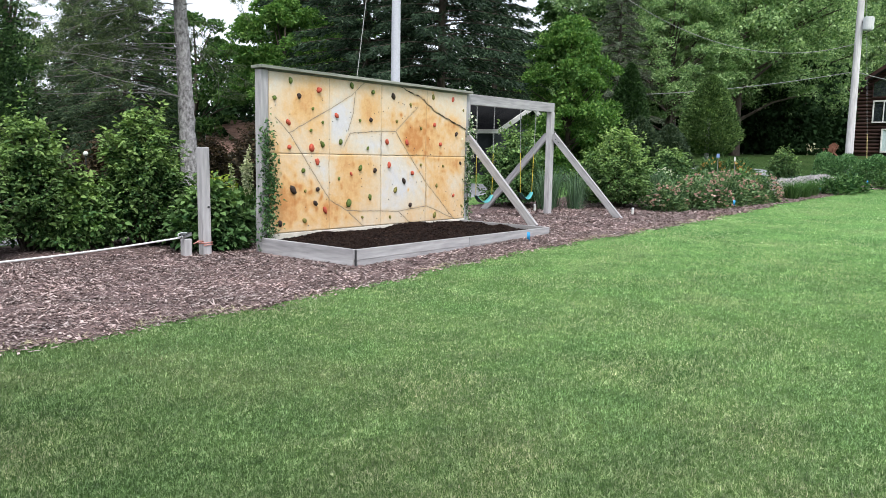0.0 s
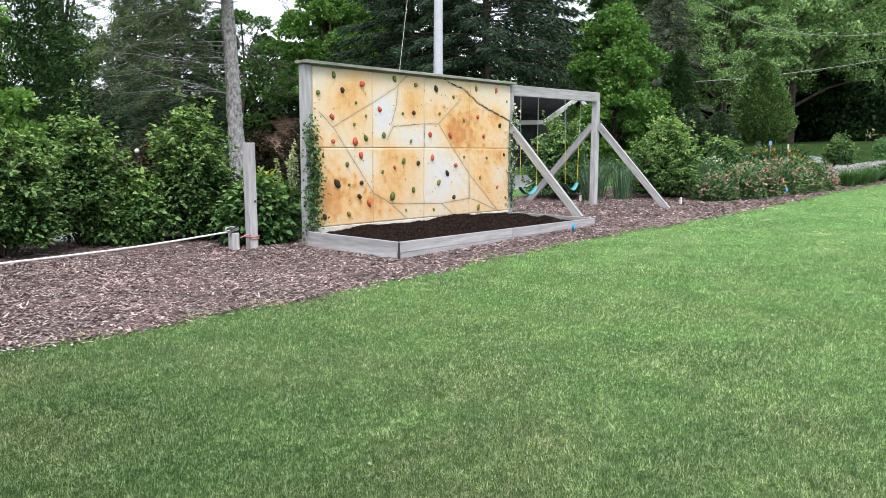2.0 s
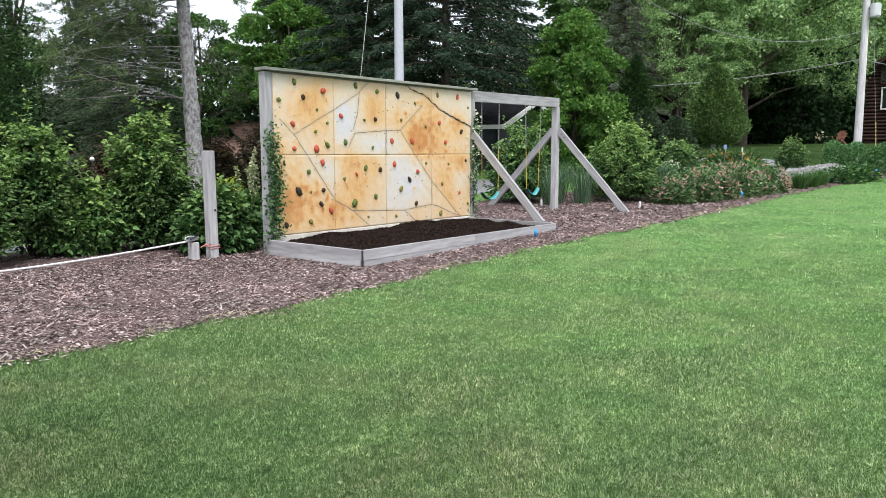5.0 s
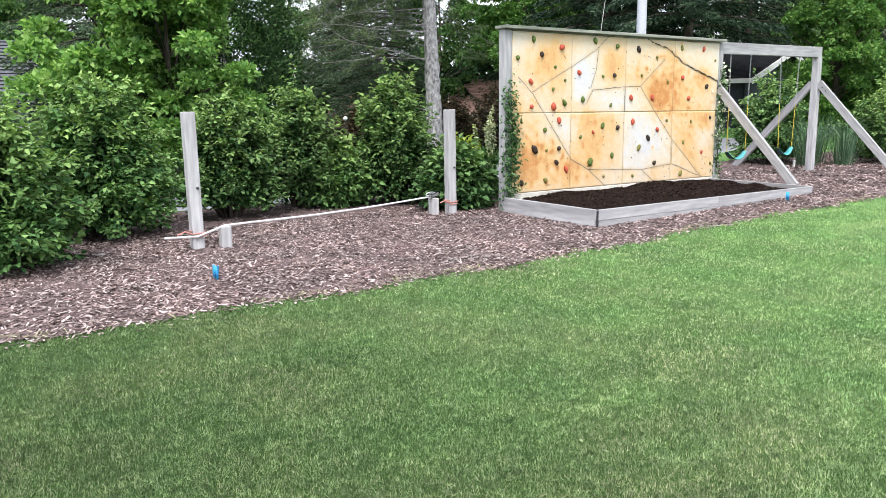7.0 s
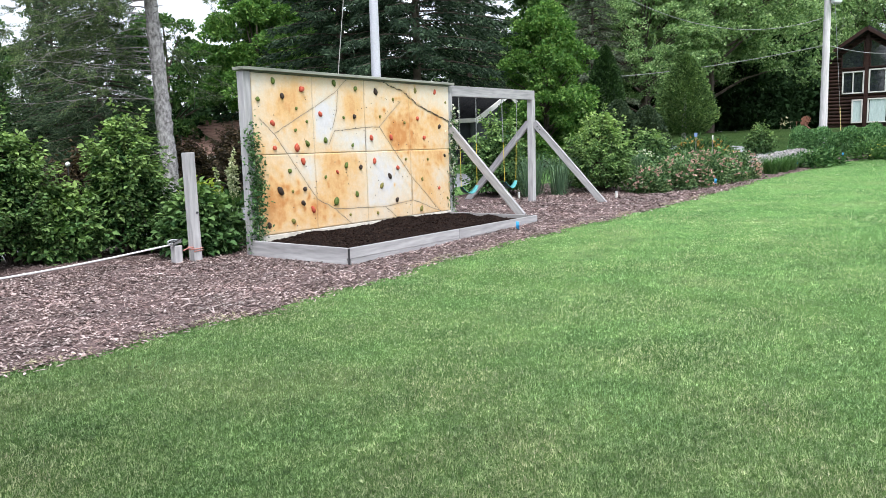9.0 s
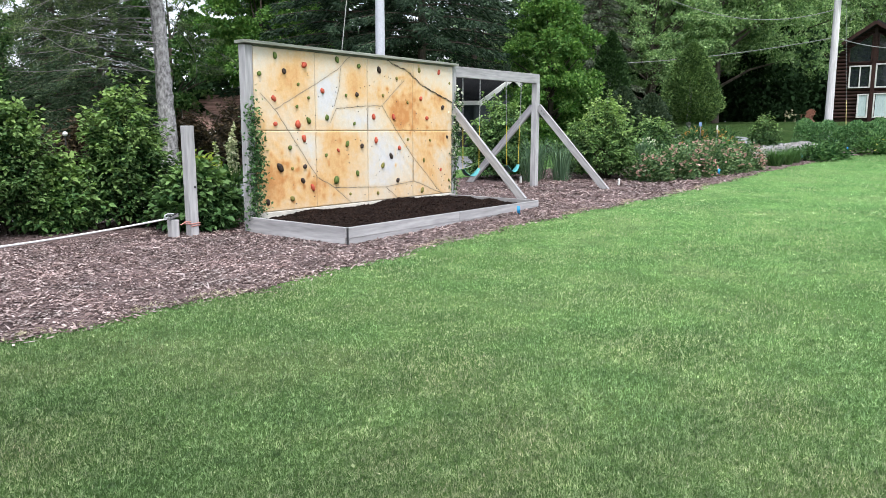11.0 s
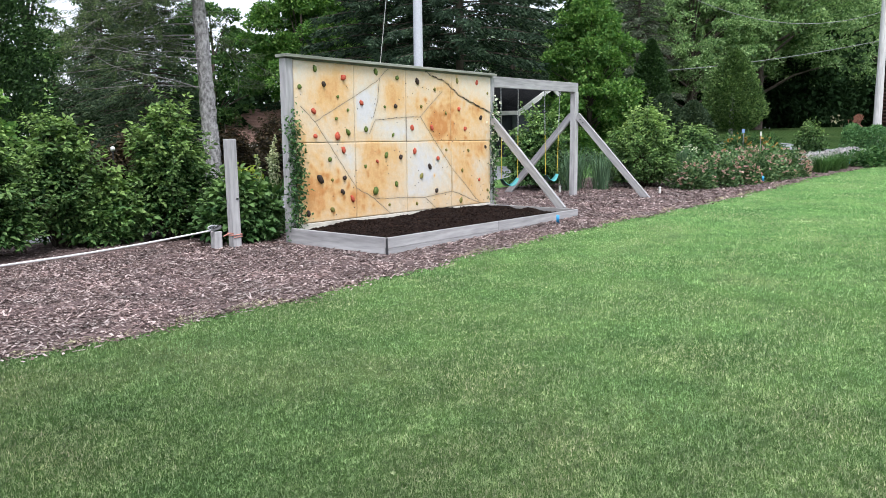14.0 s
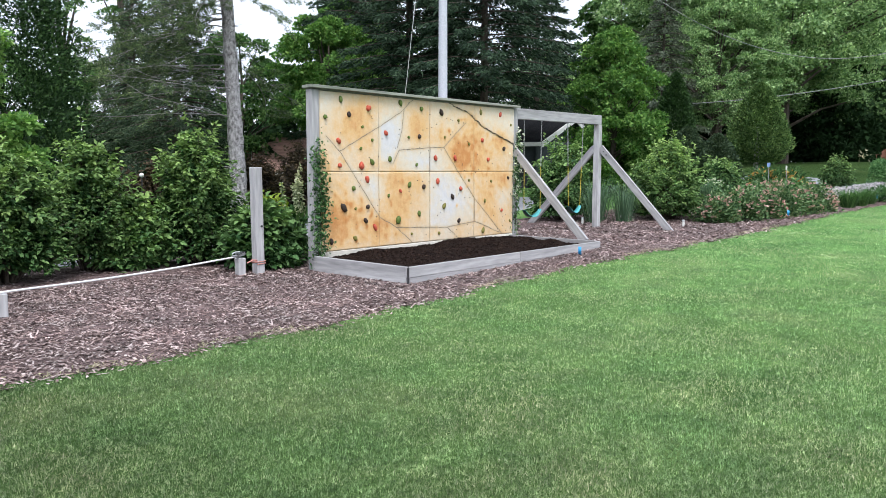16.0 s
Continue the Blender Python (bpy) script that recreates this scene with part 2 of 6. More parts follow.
CHIP = leafy("wood_chip", (0.070, 0.045, 0.046), (0.30, 0.216, 0.218), (0.61, 0.50, 0.515), 0.0, 0.95)
STRAW = leafy("dry_straw", (0.28, 0.25, 0.16), (0.44, 0.40, 0.27), (0.58, 0.54, 0.40), 0.0, 0.9)
SOILCHIP = leafy("bark_crumb", (0.006, 0.004, 0.0035), (0.020, 0.012, 0.010), (0.05, 0.03, 0.024), 0.0, 0.95, 0.1)
WHITE_PAINT = plain("white_paint", (0.46, 0.475, 0.54), 0.4)
STEEL = plain("galvanised_steel", (0.45, 0.46, 0.47), 0.4, 0.9)
DARK_STEEL = plain("dark_steel", (0.06, 0.06, 0.065), 0.5, 0.6)


# ---- mesh helpers ----
def smooth(a, b, x):
    t = np.clip((np.asarray(x, float) - a) / (b - a), 0, 1)
    return t * t * (3 - 2 * t)


def terrain(x, y):
    """Height of the ground: level by the wall, rising gently towards +x, falling a little behind the drive."""
    x, y = np.asarray(x, float), np.asarray(y, float)
    xr = np.clip(x, 0, 46)
    z = 0.024 * xr + 0.0009 * np.clip(xr - 8, 0, 18) ** 2 + 0.0324 * np.clip(xr - 26, 0, None)
    z = z + 0.38 * smooth(13, 20, x) * smooth(-2.5, 1.0, y) * (1 - smooth(30, 46, x))
    z = z - 0.035 * np.clip(y - 8, 0, 25) * smooth(9, -2, x)
    return z


def ground_z(x, y):
    return float(terrain(x, y))


def mesh_np(name, verts, faces, material, flat=False):
    """A mesh from an array of points and an array of faces that all have the same number of corners."""
    verts, faces = np.asarray(verts, np.float32), np.asarray(faces, np.int32)
    me = bpy.data.meshes.new(name)
    k = faces.shape[1]
    me.vertices.add(len(verts))
    me.vertices.foreach_set("co", verts.ravel())
    me.loops.add(faces.size)
    me.loops.foreach_set("vertex_index", faces.ravel())
    me.polygons.add(len(faces))
    me.polygons.foreach_set("loop_start", np.arange(0, faces.size, k, dtype=np.int32))
    me.update(calc_edges=True)
    me.validate()
    if not flat:
        me.shade_smooth()
    me.materials.append(material)
    return me


def thing(name, at, label, category, group="", kind=""):
    ob = new(name)
    ob.location = at
    ob.empty_display_size = 0.1
    return tagged(ob, label, category, group, kind)


def chain(ob):
    """Where ob stands in the world, by its own pose and those of what it belongs to."""
    m = ob.matrix_basis.copy()
    while ob.parent:
        m = ob.parent.matrix_basis @ ob.matrix_parent_inverse @ m
        ob = ob.parent
    return m


def under(ob, parent):
    """Makes ob, placed in the world, a part of parent."""
    ob.parent = parent
    ob.matrix_parent_inverse = chain(parent).inverted()
    return ob


def part(name, bm, material, parent, label=""):
    """Links a bmesh or a mesh as one mesh object under a thing or a part."""
    if isinstance(bm, bmesh.types.BMesh):
        me = bpy.data.meshes.new(name)
        bm.to_mesh(me)
        bm.free()
        me.materials.append(material)
    else:
        me = bm
    ob = new(name, me)
    if parent:
        under(ob, parent)
    return tagged(ob, label)


def alone(name, me, label, category, group="", kind=""):
    return tagged(new(name, me), label, category, group, kind)


def box_bm(sx, sy, sz, bevel=0.006):
    bm = bmesh.new()
    bmesh.ops.create_cube(bm, size=1.0, matrix=Matrix.Diagonal((sx, sy, sz, 1)))
    if bevel:
        bmesh.ops.bevel(bm, geom=bm.edges[:], offset=bevel, segments=1, affect="EDGES")
    return bm


def board(name, p0, p1, wide, high, material, parent, label="", bevel=0.006, turn=0.0):
    """A squared timber from p0 to p1, its length along local X; high is measured upwards, wide across."""
    p0, p1 = Vector(p0), Vector(p1)
    d = p1 - p0
    x = d.normalized()
    up = Vector((0, 0, 1)) if abs(x.z) < 0.95 else Vector((0, 1, 0))
    y = up.cross(x).normalized()
    z = x.cross(y)
    m = Matrix((x, y, z)).transposed().to_4x4()
    m.translation = (p0 + p1) / 2
    ob = part(name, box_bm(d.length, wide, high, bevel), material, None, label)
    ob.matrix_basis = m @ pose(0, 0, 0, turn)
    return under(ob, parent) if parent else ob


def tubes(paths, sides=6):
    """Tapered round limbs; each path is a list of (point, radius). Returns points and quads."""
    V, F, n = [], [], 0
    a = np.linspace(0, 2 * math.pi, sides, endpoint=False)
    for path in paths:
        pts = np.array([p for p, r in path], float)
        rad = [r for p, r in path]
        for i, p in enumerate(pts):
            d = pts[min(i + 1, len(pts) - 1)] - pts[max(i - 1, 0)]
            d /= np.linalg.norm(d) + 1e-9
            ref = np.array((1, 0, 0)) if abs(d[2]) > 0.8 else np.array((0, 0, 1.0))
            u = np.cross(d, ref)
            u /= np.linalg.norm(u)
            w = np.cross(d, u)
            V.append(p + rad[i] * (np.cos(a)[:, None] * u + np.sin(a)[:, None] * w))
        for i in range(len(pts) - 1):
            for j in range(sides):
                k = (j + 1) % sides
                F.append((n + i * sides + j, n + i * sides + k, n + (i + 1) * sides + k, n + (i + 1) * sides + j))
        n += len(pts) * sides
    return np.concatenate(V), np.array(F)


def unit(v):
    return v / (np.linalg.norm(v, axis=-1, keepdims=True) + 1e-9)


def leaves(base, way, length, width, rng, droop=0.15, fold=0.12):
    """Leaf blades: a folded lozenge from each base point along its way."""
    n = len(base)
    way = unit(way)
    side = unit(np.cross(way, unit(rng.normal(size=(n, 3)) * 0.5 + (0, 0, 1))))
    up = np.cross(side, way)
    L = (np.asarray(length) * np.ones(n))[:, None]
    W = (np.asarray(width) * np.ones(n))[:, None]
    V = np.empty((n, 4, 3))
    V[:, 0] = base
    V[:, 1] = base + way * L * 0.45 + side * W * 0.5 + up * W * fold
    V[:, 2] = base + way * L - up * L * droop
    V[:, 3] = base + way * L * 0.45 - side * W * 0.5 + up * W * fold
    return V.reshape(-1, 3), np.arange(4 * n).reshape(n, 4)


def ovate(base, way, length, width, rng, droop=0.15, fold=0.14):
    """Broad leaves: two halves folded along the midrib, widest below the middle, the tip bent down."""
    n = len(base)
    way = unit(way)
    side = unit(np.cross(way, unit(rng.normal(size=(n, 3)) * 0.42 + (0, 0, 1))))
    up = np.cross(side, way)
    L = (np.asarray(length) * np.ones(n))[:, None]
    W = (np.asarray(width) * np.ones(n))[:, None]
    V = np.empty((n, 6, 3))
    V[:, 0] = base
    for i, s in ((1, 1), (5, -1)):
        V[:, i] = base + way * L * 0.36 + side * W * 0.5 * s + up * W * fold
    for i, s in ((2, 1), (4, -1)):
        V[:, i] = base + way * L * 0.74 + side * W * 0.3 * s + up * (W * fold * 0.7 - L * droop * 0.45)
    V[:, 3] = base + way * L - up * L * droop
    i = (np.arange(n) * 6)[:, None]
    return V.reshape(-1, 3), np.concatenate((i + (0, 1, 2, 3), i + (0, 3, 4, 5)))


def slivers(base, way, length, width, rng):
    """Distant leaves and needle sprays: one narrow three-cornered blade each."""
    n = len(base)
    way = unit(way)
    side = unit(np.cross(way, unit(rng.normal(size=(n, 3)) + (0, 0, 0.6))))
    L = (np.asarray(length) * np.ones(n))[:, None]
    W = (np.asarray(width) * np.ones(n))[:, None]
    V = np.stack((base - side * W * 0.5, base + way * L * 0.35 + side * W * 0.6, base + way * L - (0, 0, 0.12) * L), 1)
    return V.reshape(-1, 3), np.arange(3 * n).reshape(n, 3)


def ball_points(n, rng):
    return unit(rng.normal(size=(n, 3)))


def crown(rng, blobs, per, leaf, wide, inner=0.55, make=leaves):
    """Leaf points on lumpy masses: each blob is (centre, radii)."""
    P, D = [], []
    for c, r in blobs:
        d = ball_points(per, rng)
        d[:, 2] = np.where(d[:, 2] < -0.5, -d[:, 2], d[:, 2])
        rr = rng.uniform(inner, 1.05, size=(per, 1))
        P.append(np.asarray(c) + d * np.asarray(r) * rr)
        D.append(d + rng.normal(size=(per, 3)) * 0.7 + (0, 0, 0.1))
    P, D = np.concatenate(P), np.concatenate(D)
    n = len(P)
    return make(P, D, rng.uniform(0.6, 1.3, n) * leaf, rng.uniform(0.8, 1.2, n) * wide, rng)


def shrub(at, rx, ry, h, seed, material, count=6500, leaf=0.085, label="", group="", name="shrub", point=1.0, foot=0.05):
    """A many-stemmed shrub: arching branches from the base, each with upturned leafy shoots; the youngest leaves are
    the palest, and light from above is painted in by paling leaves towards the top.
    """
    rng = np.random.default_rng(seed)
    x, y = at
    t = thing(name, (x, y, ground_z(x, y)), label, "shrub", group)
    k, shoots = 84, 8
    per = max(8, count // (k * shoots))
    paths, P, D, Q = [], [], [], []
    for i in range(k):
        a = i * 2.39996 + rng.uniform(-0.35, 0.35)
        e = (i + 0.5) / k
        prof = (1 - e ** (1.5 * point)) ** 0.62 * (0.72 + 0.28 * min(1, e * 5)) * rng.uniform(0.6, 1.05)
        tip = np.array((rx * prof * math.cos(a), ry * prof * math.sin(a), h * (foot + (0.86 - foot) * e) * rng.uniform(0.9, 1.06)))
        root = np.array((0.10 * rx * math.cos(a), 0.10 * ry * math.sin(a), -0.04))
        bend = np.array((tip[0] * 0.45, tip[1] * 0.45, tip[2] * 0.75 + 0.10 * h * (1 - e)))

        def along(q):
            return root * (1 - q) ** 2 + bend * 2 * q * (1 - q) + tip * q * q
        if i % 2 == 0:
            paths.append([(along(q), 0.017 * (1 - q) + 0.003) for q in (0.0, 0.35, 0.7, 1.0)])
        out = np.array((math.cos(a), math.sin(a), 0))
        for j in range(shoots):
            q = 1.0 if j == 0 else rng.uniform(0.42, 1.0)
            b = along(q)
            w = unit(out * rng.uniform(0.1, 0.9) + (0, 0, rng.uniform(0.25, 1.0)) + rng.normal(size=3) * 0.45)
            L = h * rng.uniform(0.07, 0.17) * (1.25 if j == 0 else 1)
            f = np.sort(rng.uniform(0.0, 1.0, per))
            spin = np.arange(per) * 1.9 + rng.uniform(0, 6)
            u = unit(np.cross(w, (0.3, 0.2, 1.0)))
            v = np.cross(w, u)
            ring = np.cos(spin)[:, None] * u + np.sin(spin)[:, None] * v
            P.append(b + w * (f * L)[:, None] + ring * 0.012 + rng.normal(size=(per, 3)) * 0.015)
            d = ring * (1.1 - 0.5 * f)[:, None] + w * (0.1 + 0.7 * f * f)[:, None] + out * 0.35 + rng.normal(size=(per, 3)) * 0.2
            d[:, 2] = d[:, 2] * 0.6 - 0.1
            D.append(d)
            # Paler shoot tips for young growth; the rise with e paints light from above.
            Q.append(np.clip(f - 0.25, 0, 1) * (0.16 + 1.7 * e ** 1.6) * rng.uniform(0.4, 1.3) * (q > 0.6))
            if j == 0:
                paths.append([(b, 0.004), (b + w * L, 0.002)])
    # the shaded inside of the bush
    m = count // 5
    e = rng.uniform(0.02, 0.8, m)
    a = rng.uniform(0, 6.283, m)
    q = (1 - e ** (1.5 * point)) ** 0.62 * np.sqrt(rng.uniform(0.05, 0.5, m))
    P.append(np.stack((rx * q * np.cos(a), ry * q * np.sin(a), h * (foot + (0.84 - foot) * e)), 1))
    D.append(np.stack((np.cos(a), np.sin(a), -0.1 + 0 * a), 1) + rng.normal(size=(m, 3)) * 0.4)
    Q.append(np.zeros(m))
    P, D = np.concatenate(P), np.concatenate(D)
    P[:, 2] = np.maximum(P[:, 2], 0.03)
    n = len(P)
    V, F = tubes(paths, 5)
    part("stem", mesh_np("stem", V, F, BARK_DARK), None, None).parent = t
    V, F = ovate(P, D, rng.uniform(0.65, 1.35, n) * leaf, rng.uniform(0.8, 1.2, n) * leaf * 0.72, rng, 0.2)
    me = mesh_np("foliage", V, F, material, True)
    me.attributes.new("young", "FLOAT", "POINT").data.foreach_set("value", np.repeat(np.clip(np.concatenate(Q), 0, 1), 6).astype(np.float32))
    part("foliage", me, None, None).parent = t
    return t


def broadleaf(at, h, r, seed, material, clear=0.2, blobs=46, per=230, leaf=0.22, label="", name="broadleaf_tree", bark=None, tier=0.6, make=slivers, lump=1.0):
    """A broadleaved tree: tapered trunk, rising limbs and a crown of leaf masses with gaps."""
    rng = np.random.default_rng(seed)
    x, y = at
    t = thing(name, (x, y, ground_z(x, y)), label, "tree")
    paths = [[((0, 0, -0.1), h * 0.022), ((0.05, 0, h * 0.3), h * 0.016), ((0, 0.1, h * 0.65), h * 0.008), ((0, 0, h * 0.92), h * 0.003)]]
    masses = []
    for i in range(blobs):
        a, e = i * 2.4 + rng.uniform(-0.5, 0.5), rng.uniform(0, 1)
        prof = math.sin(math.pi * (0.16 + 0.80 * e)) ** 0.7
        q = r * prof * rng.uniform(0.35 if lump == 1.0 else 0.55, 0.95)
        c = np.array((q * math.cos(a), q * math.sin(a), h * (clear + (0.95 - clear) * e)))
        s = rng.uniform(0.15, 0.27) * r * lump
        masses.append((c, (s, s, s * tier)))
        if i % (3 if lump == 1.0 else 9) == 0:
            s0 = np.array((0, 0, c[2] * rng.uniform(0.55, 0.75)))
            paths.append([(s0, h * 0.007), ((s0 + c) / 2 + (0, 0, h * 0.02), h * 0.004), (c, h * 0.0015)])
    V, F = tubes(paths, 7)
    for nm, me in (("trunk", mesh_np("trunk", V, F, bark or BARK_DARK)), ("crown", mesh_np("crown", *crown(rng, masses, per, leaf, leaf * 0.75, 0.45, make), material))):
        part(nm, me, None, None).parent = t
    return t


def conifer(at, h, r, seed, material, base=0.06, boughs=150, sprays=60, spray=0.34, label="", name="spruce_tree", droop=0.35, trunk=0.013, flat=1.0, bark=None):
    """A spruce: straight trunk, whorled drooping boughs hung with needle sprays."""
    rng = np.random.default_rng(seed)
    x, y = at
    t = thing(name, (x, y, ground_z(x, y)), label, "tree")
    paths = [[((0, 0, -0.15), h * trunk), ((0, 0, h * 0.5), h * trunk * 0.6), ((0, 0, h), 0.01)]]
    P, D = [], []
    for i in range(boughs):
        f = (i + rng.uniform(0, 1)) / boughs
        z0 = h * (base + (0.97 - base) * f)
        length = r * (1 - f) ** 0.8 * rng.uniform(0.75, 1.12) + 0.15
        a = i * 2.4 + rng.uniform(-0.3, 0.3)
        out = np.array((math.cos(a), math.sin(a), 0))
        s = np.linspace(0, 1, 5)
        pts = [np.array((0, 0, z0)) + out * length * q + (0, 0, length * (0.12 * q - droop * q * q + 0.1 * q ** 4)) for q in s]
        paths.append([(p, 0.03 * (1 - q) + 0.006) for p, q in zip(pts, s)])
        m = max(36, int(sprays * 6 * length / r))
        q = rng.uniform(0.12, 1.0, m) ** 0.75
        p = np.array((0, 0, z0)) + out * (length * q)[:, None]
        p[:, 2] += length * (0.12 * q - droop * q * q + 0.1 * q ** 4)
        side = np.array((-out[1], out[0], 0))
        lat = rng.choice((-1.0, 1.0), m) * rng.uniform(0.2, 1.0, m)
        wdt = 0.28 * length * (1.1 - q) + 0.08
        p += side * (lat * wdt * rng.uniform(0, 1, m))[:, None]
        p[:, 2] -= rng.uniform(0, 0.25, m) * flat
        P.append(p)
        D.append(out * 0.9 + side * (lat * 0.9)[:, None] + rng.normal(size=(m, 3)) * 0.3 + (0, 0, -0.3 * flat))
    P, D = np.concatenate(P), np.concatenate(D)
    n = len(P)
    V, F = tubes(paths, 5)
    part("trunk", mesh_np("trunk", V, F, bark or BARK_DARK), None, None).parent = t
    V, F = slivers(P, D, rng.uniform(0.6, 1.3, n) * spray, rng.uniform(0.7, 1.3, n) * spray * 0.25, rng)
    part("crown", mesh_np("crown", V, F, material), None, None).parent = t
    return t


def arborvitae(at, h, r, seed, label, clear=0.14, count=46000, name="arborvitae", material=None, spray=0.085):
    """A clipped egg-shaped cedar on several short stems."""
    rng = np.random.default_rng(seed)
    x, y = at
    t = thing(name, (x, y, ground_z(x, y)), label, "tree")
    e = rng.uniform(0, 1, count) ** 0.9
    prof = np.clip((e + 0.10) / 0.32, 0, 1) ** 0.5 * (1 - e ** 1.7) ** 0.72
    a = rng.uniform(0, 6.283, count)
    lump = 1 + 0.07 * np.sin(5 * a + 9 * e) + 0.07 * np.sin(11 * a - 14 * e) + 0.07 * np.sin(23 * a + 31 * e) * np.sin(37 * e - 9 * a)
    q = r * prof * lump * rng.uniform(0.72, 1.04, count)
    P = np.stack((q * np.cos(a), q * np.sin(a), h * (clear + (1 - clear) * e)), 1)
    D = np.stack((np.cos(a), np.sin(a), 0.9 + 0 * a), 1) + rng.normal(size=(count, 3)) * 0.55
    V, F = slivers(P, D, rng.uniform(0.6, 1.3, count) * spray, rng.uniform(0.6, 1.3, count) * spray * 0.6, rng)
    part("crown", mesh_np("crown", V, F, material or ARBOR), None, None).parent = t
    paths = [[((0.06 * i, 0.04 * (i % 2), -0.08), 0.055), ((0.12 * i, 0.05, h * 0.2), 0.045), ((0.1 * i, 0.02, h * 0.6), 0.02)] for i in (-1, 0, 1)]
    V, F = tubes(paths, 7)
    part("stem", mesh_np("stem", V, F, BARK_GREY), None, None).parent = t
    return t


def moved(ob, x, y, turn, size):
    """A further copy of a plant elsewhere on the ground."""
    return copy_thing(ob, pose(x, y, ground_z(x, y), 0, 0, turn) @ Matrix.Scale(size, 4))


# ---- ground ----
EDGE_X = [-60, -3, -1, 1, 3, 4.5, 6.2, 10, 15, 18.2, 21.7, 24.1, 30, 60]
EDGE_Y = [-3.2, -3.25, -3.08, -2.85, -2.85, -2.95, -3.1, -3.25, -3.4, -3.8, -4.4, -5.5, -8.5, -20]
BACK_X = [-60, -8, -5, 0, 6, 9, 14, 18, 24, 60]
BACK_Y = [3.15, 3.15, 3.15, 3.25, 3.4, 3.0, 2.2, 1.0, -1.6, -7]


def lawn_edge(x):
    x = np.asarray(x, float)
    return np.interp(x, EDGE_X, EDGE_Y) + 0.05 * np.sin(3.1 * x) + 0.03 * np.sin(7.7 * x + 1)


def bed_back(x):
    return np.interp(np.asarray(x, float), BACK_X, BACK_Y)


def sheet(name, xs, ys, lift, material):
    X, Y = np.meshgrid(xs, ys)
    Z = terrain(X, Y) + lift
    n, m = X.shape
    i = np.arange(n * m).reshape(n, m)
    F = np.stack((i[:-1, :-1], i[:-1, 1:], i[1:, 1:], i[1:, :-1]), -1).reshape(-1, 4)
    return mesh_np(name, np.stack((X, Y, Z), -1).reshape(-1, 3), F, material)


def band(name, xs, lower, upper, rows, lift, material, rough=0.0):
    """A strip of ground between two lines, its rim turned down into the soil."""
    rng = np.random.default_rng(5)
    f = np.concatenate(((-0.01,), np.linspace(0, 1, rows), (1.01,)))
    X = np.repeat(np.asarray(xs)[None], len(f), 0)
    Y = lower[None] + (upper - lower)[None] * f[:, None]
    Z = terrain(X, Y) + lift + rng.normal(size=X.shape) * rough
    Z[1] -= lift * 0.8
    Z[0] -= lift + 0.05
    Z[-1] -= lift + 0.05
    n, m = X.shape
    i = np.arange(n * m).reshape(n, m)
    F = np.stack((i[:-1, :-1], i[:-1, 1:], i[1:, 1:], i[1:, :-1]), -1).reshape(-1, 4)
    return mesh_np(name, np.stack((X, Y, Z), -1).reshape(-1, 3), F, material)


near = np.arange(-30, 50.1, 0.8)
far = np.array([60, 80, 120, 200, 400, 900, 2000.0])
gx = np.concatenate((-far[::-1] + 10, near, far))
gy = np.concatenate((-far[::-1] + 10, near, far))
alone("ground", sheet("ground", gx, gy, 0.0, TURF), "short mown green lawn with paler dry patches", "lawn", kind="structure")
bx = np.arange(-16, 27, 0.2)
alone("mulch_bed", band("mulch_bed", bx, lawn_edge(bx), bed_back(bx), 40, 0.02, CHIPBED, 0.008), "bed of brown shredded wood chips beside the lawn", "mulch", kind="structure")
DRIVE_X = [-60, 4, 10, 16]
DRIVE_Y = [3.2, 3.5, 4.2, 6.2]
dx = np.arange(-40, 15.6, 0.5)
dlow = np.interp(dx, DRIVE_X, DRIVE_Y)
alone("driveway", band("driveway", dx, dlow, dlow + 3.2, 8, 0.012, ASPHALT), "pale grey asphalt drive behind the shrubs", "driveway", kind="structure")

path_x = np.arange(23.3, 25.61, 0.2)
alone("garden_path", band("garden_path", path_x, np.full(len(path_x), -1.7), np.full(len(path_x), 4.5), 26, 0.012, ASPHALT), "narrow blue-grey asphalt path behind the flower border", "path", kind="structure")


def scatter(x0, x1, y0, y1, density, rng, keep):
    n = int((x1 - x0) * (y1 - y0) * density)
    p = np.stack((rng.uniform(x0, x1, n), rng.uniform(y0, y1, n)), 1)
    return p[keep(p[:, 0], p[:, 1])]


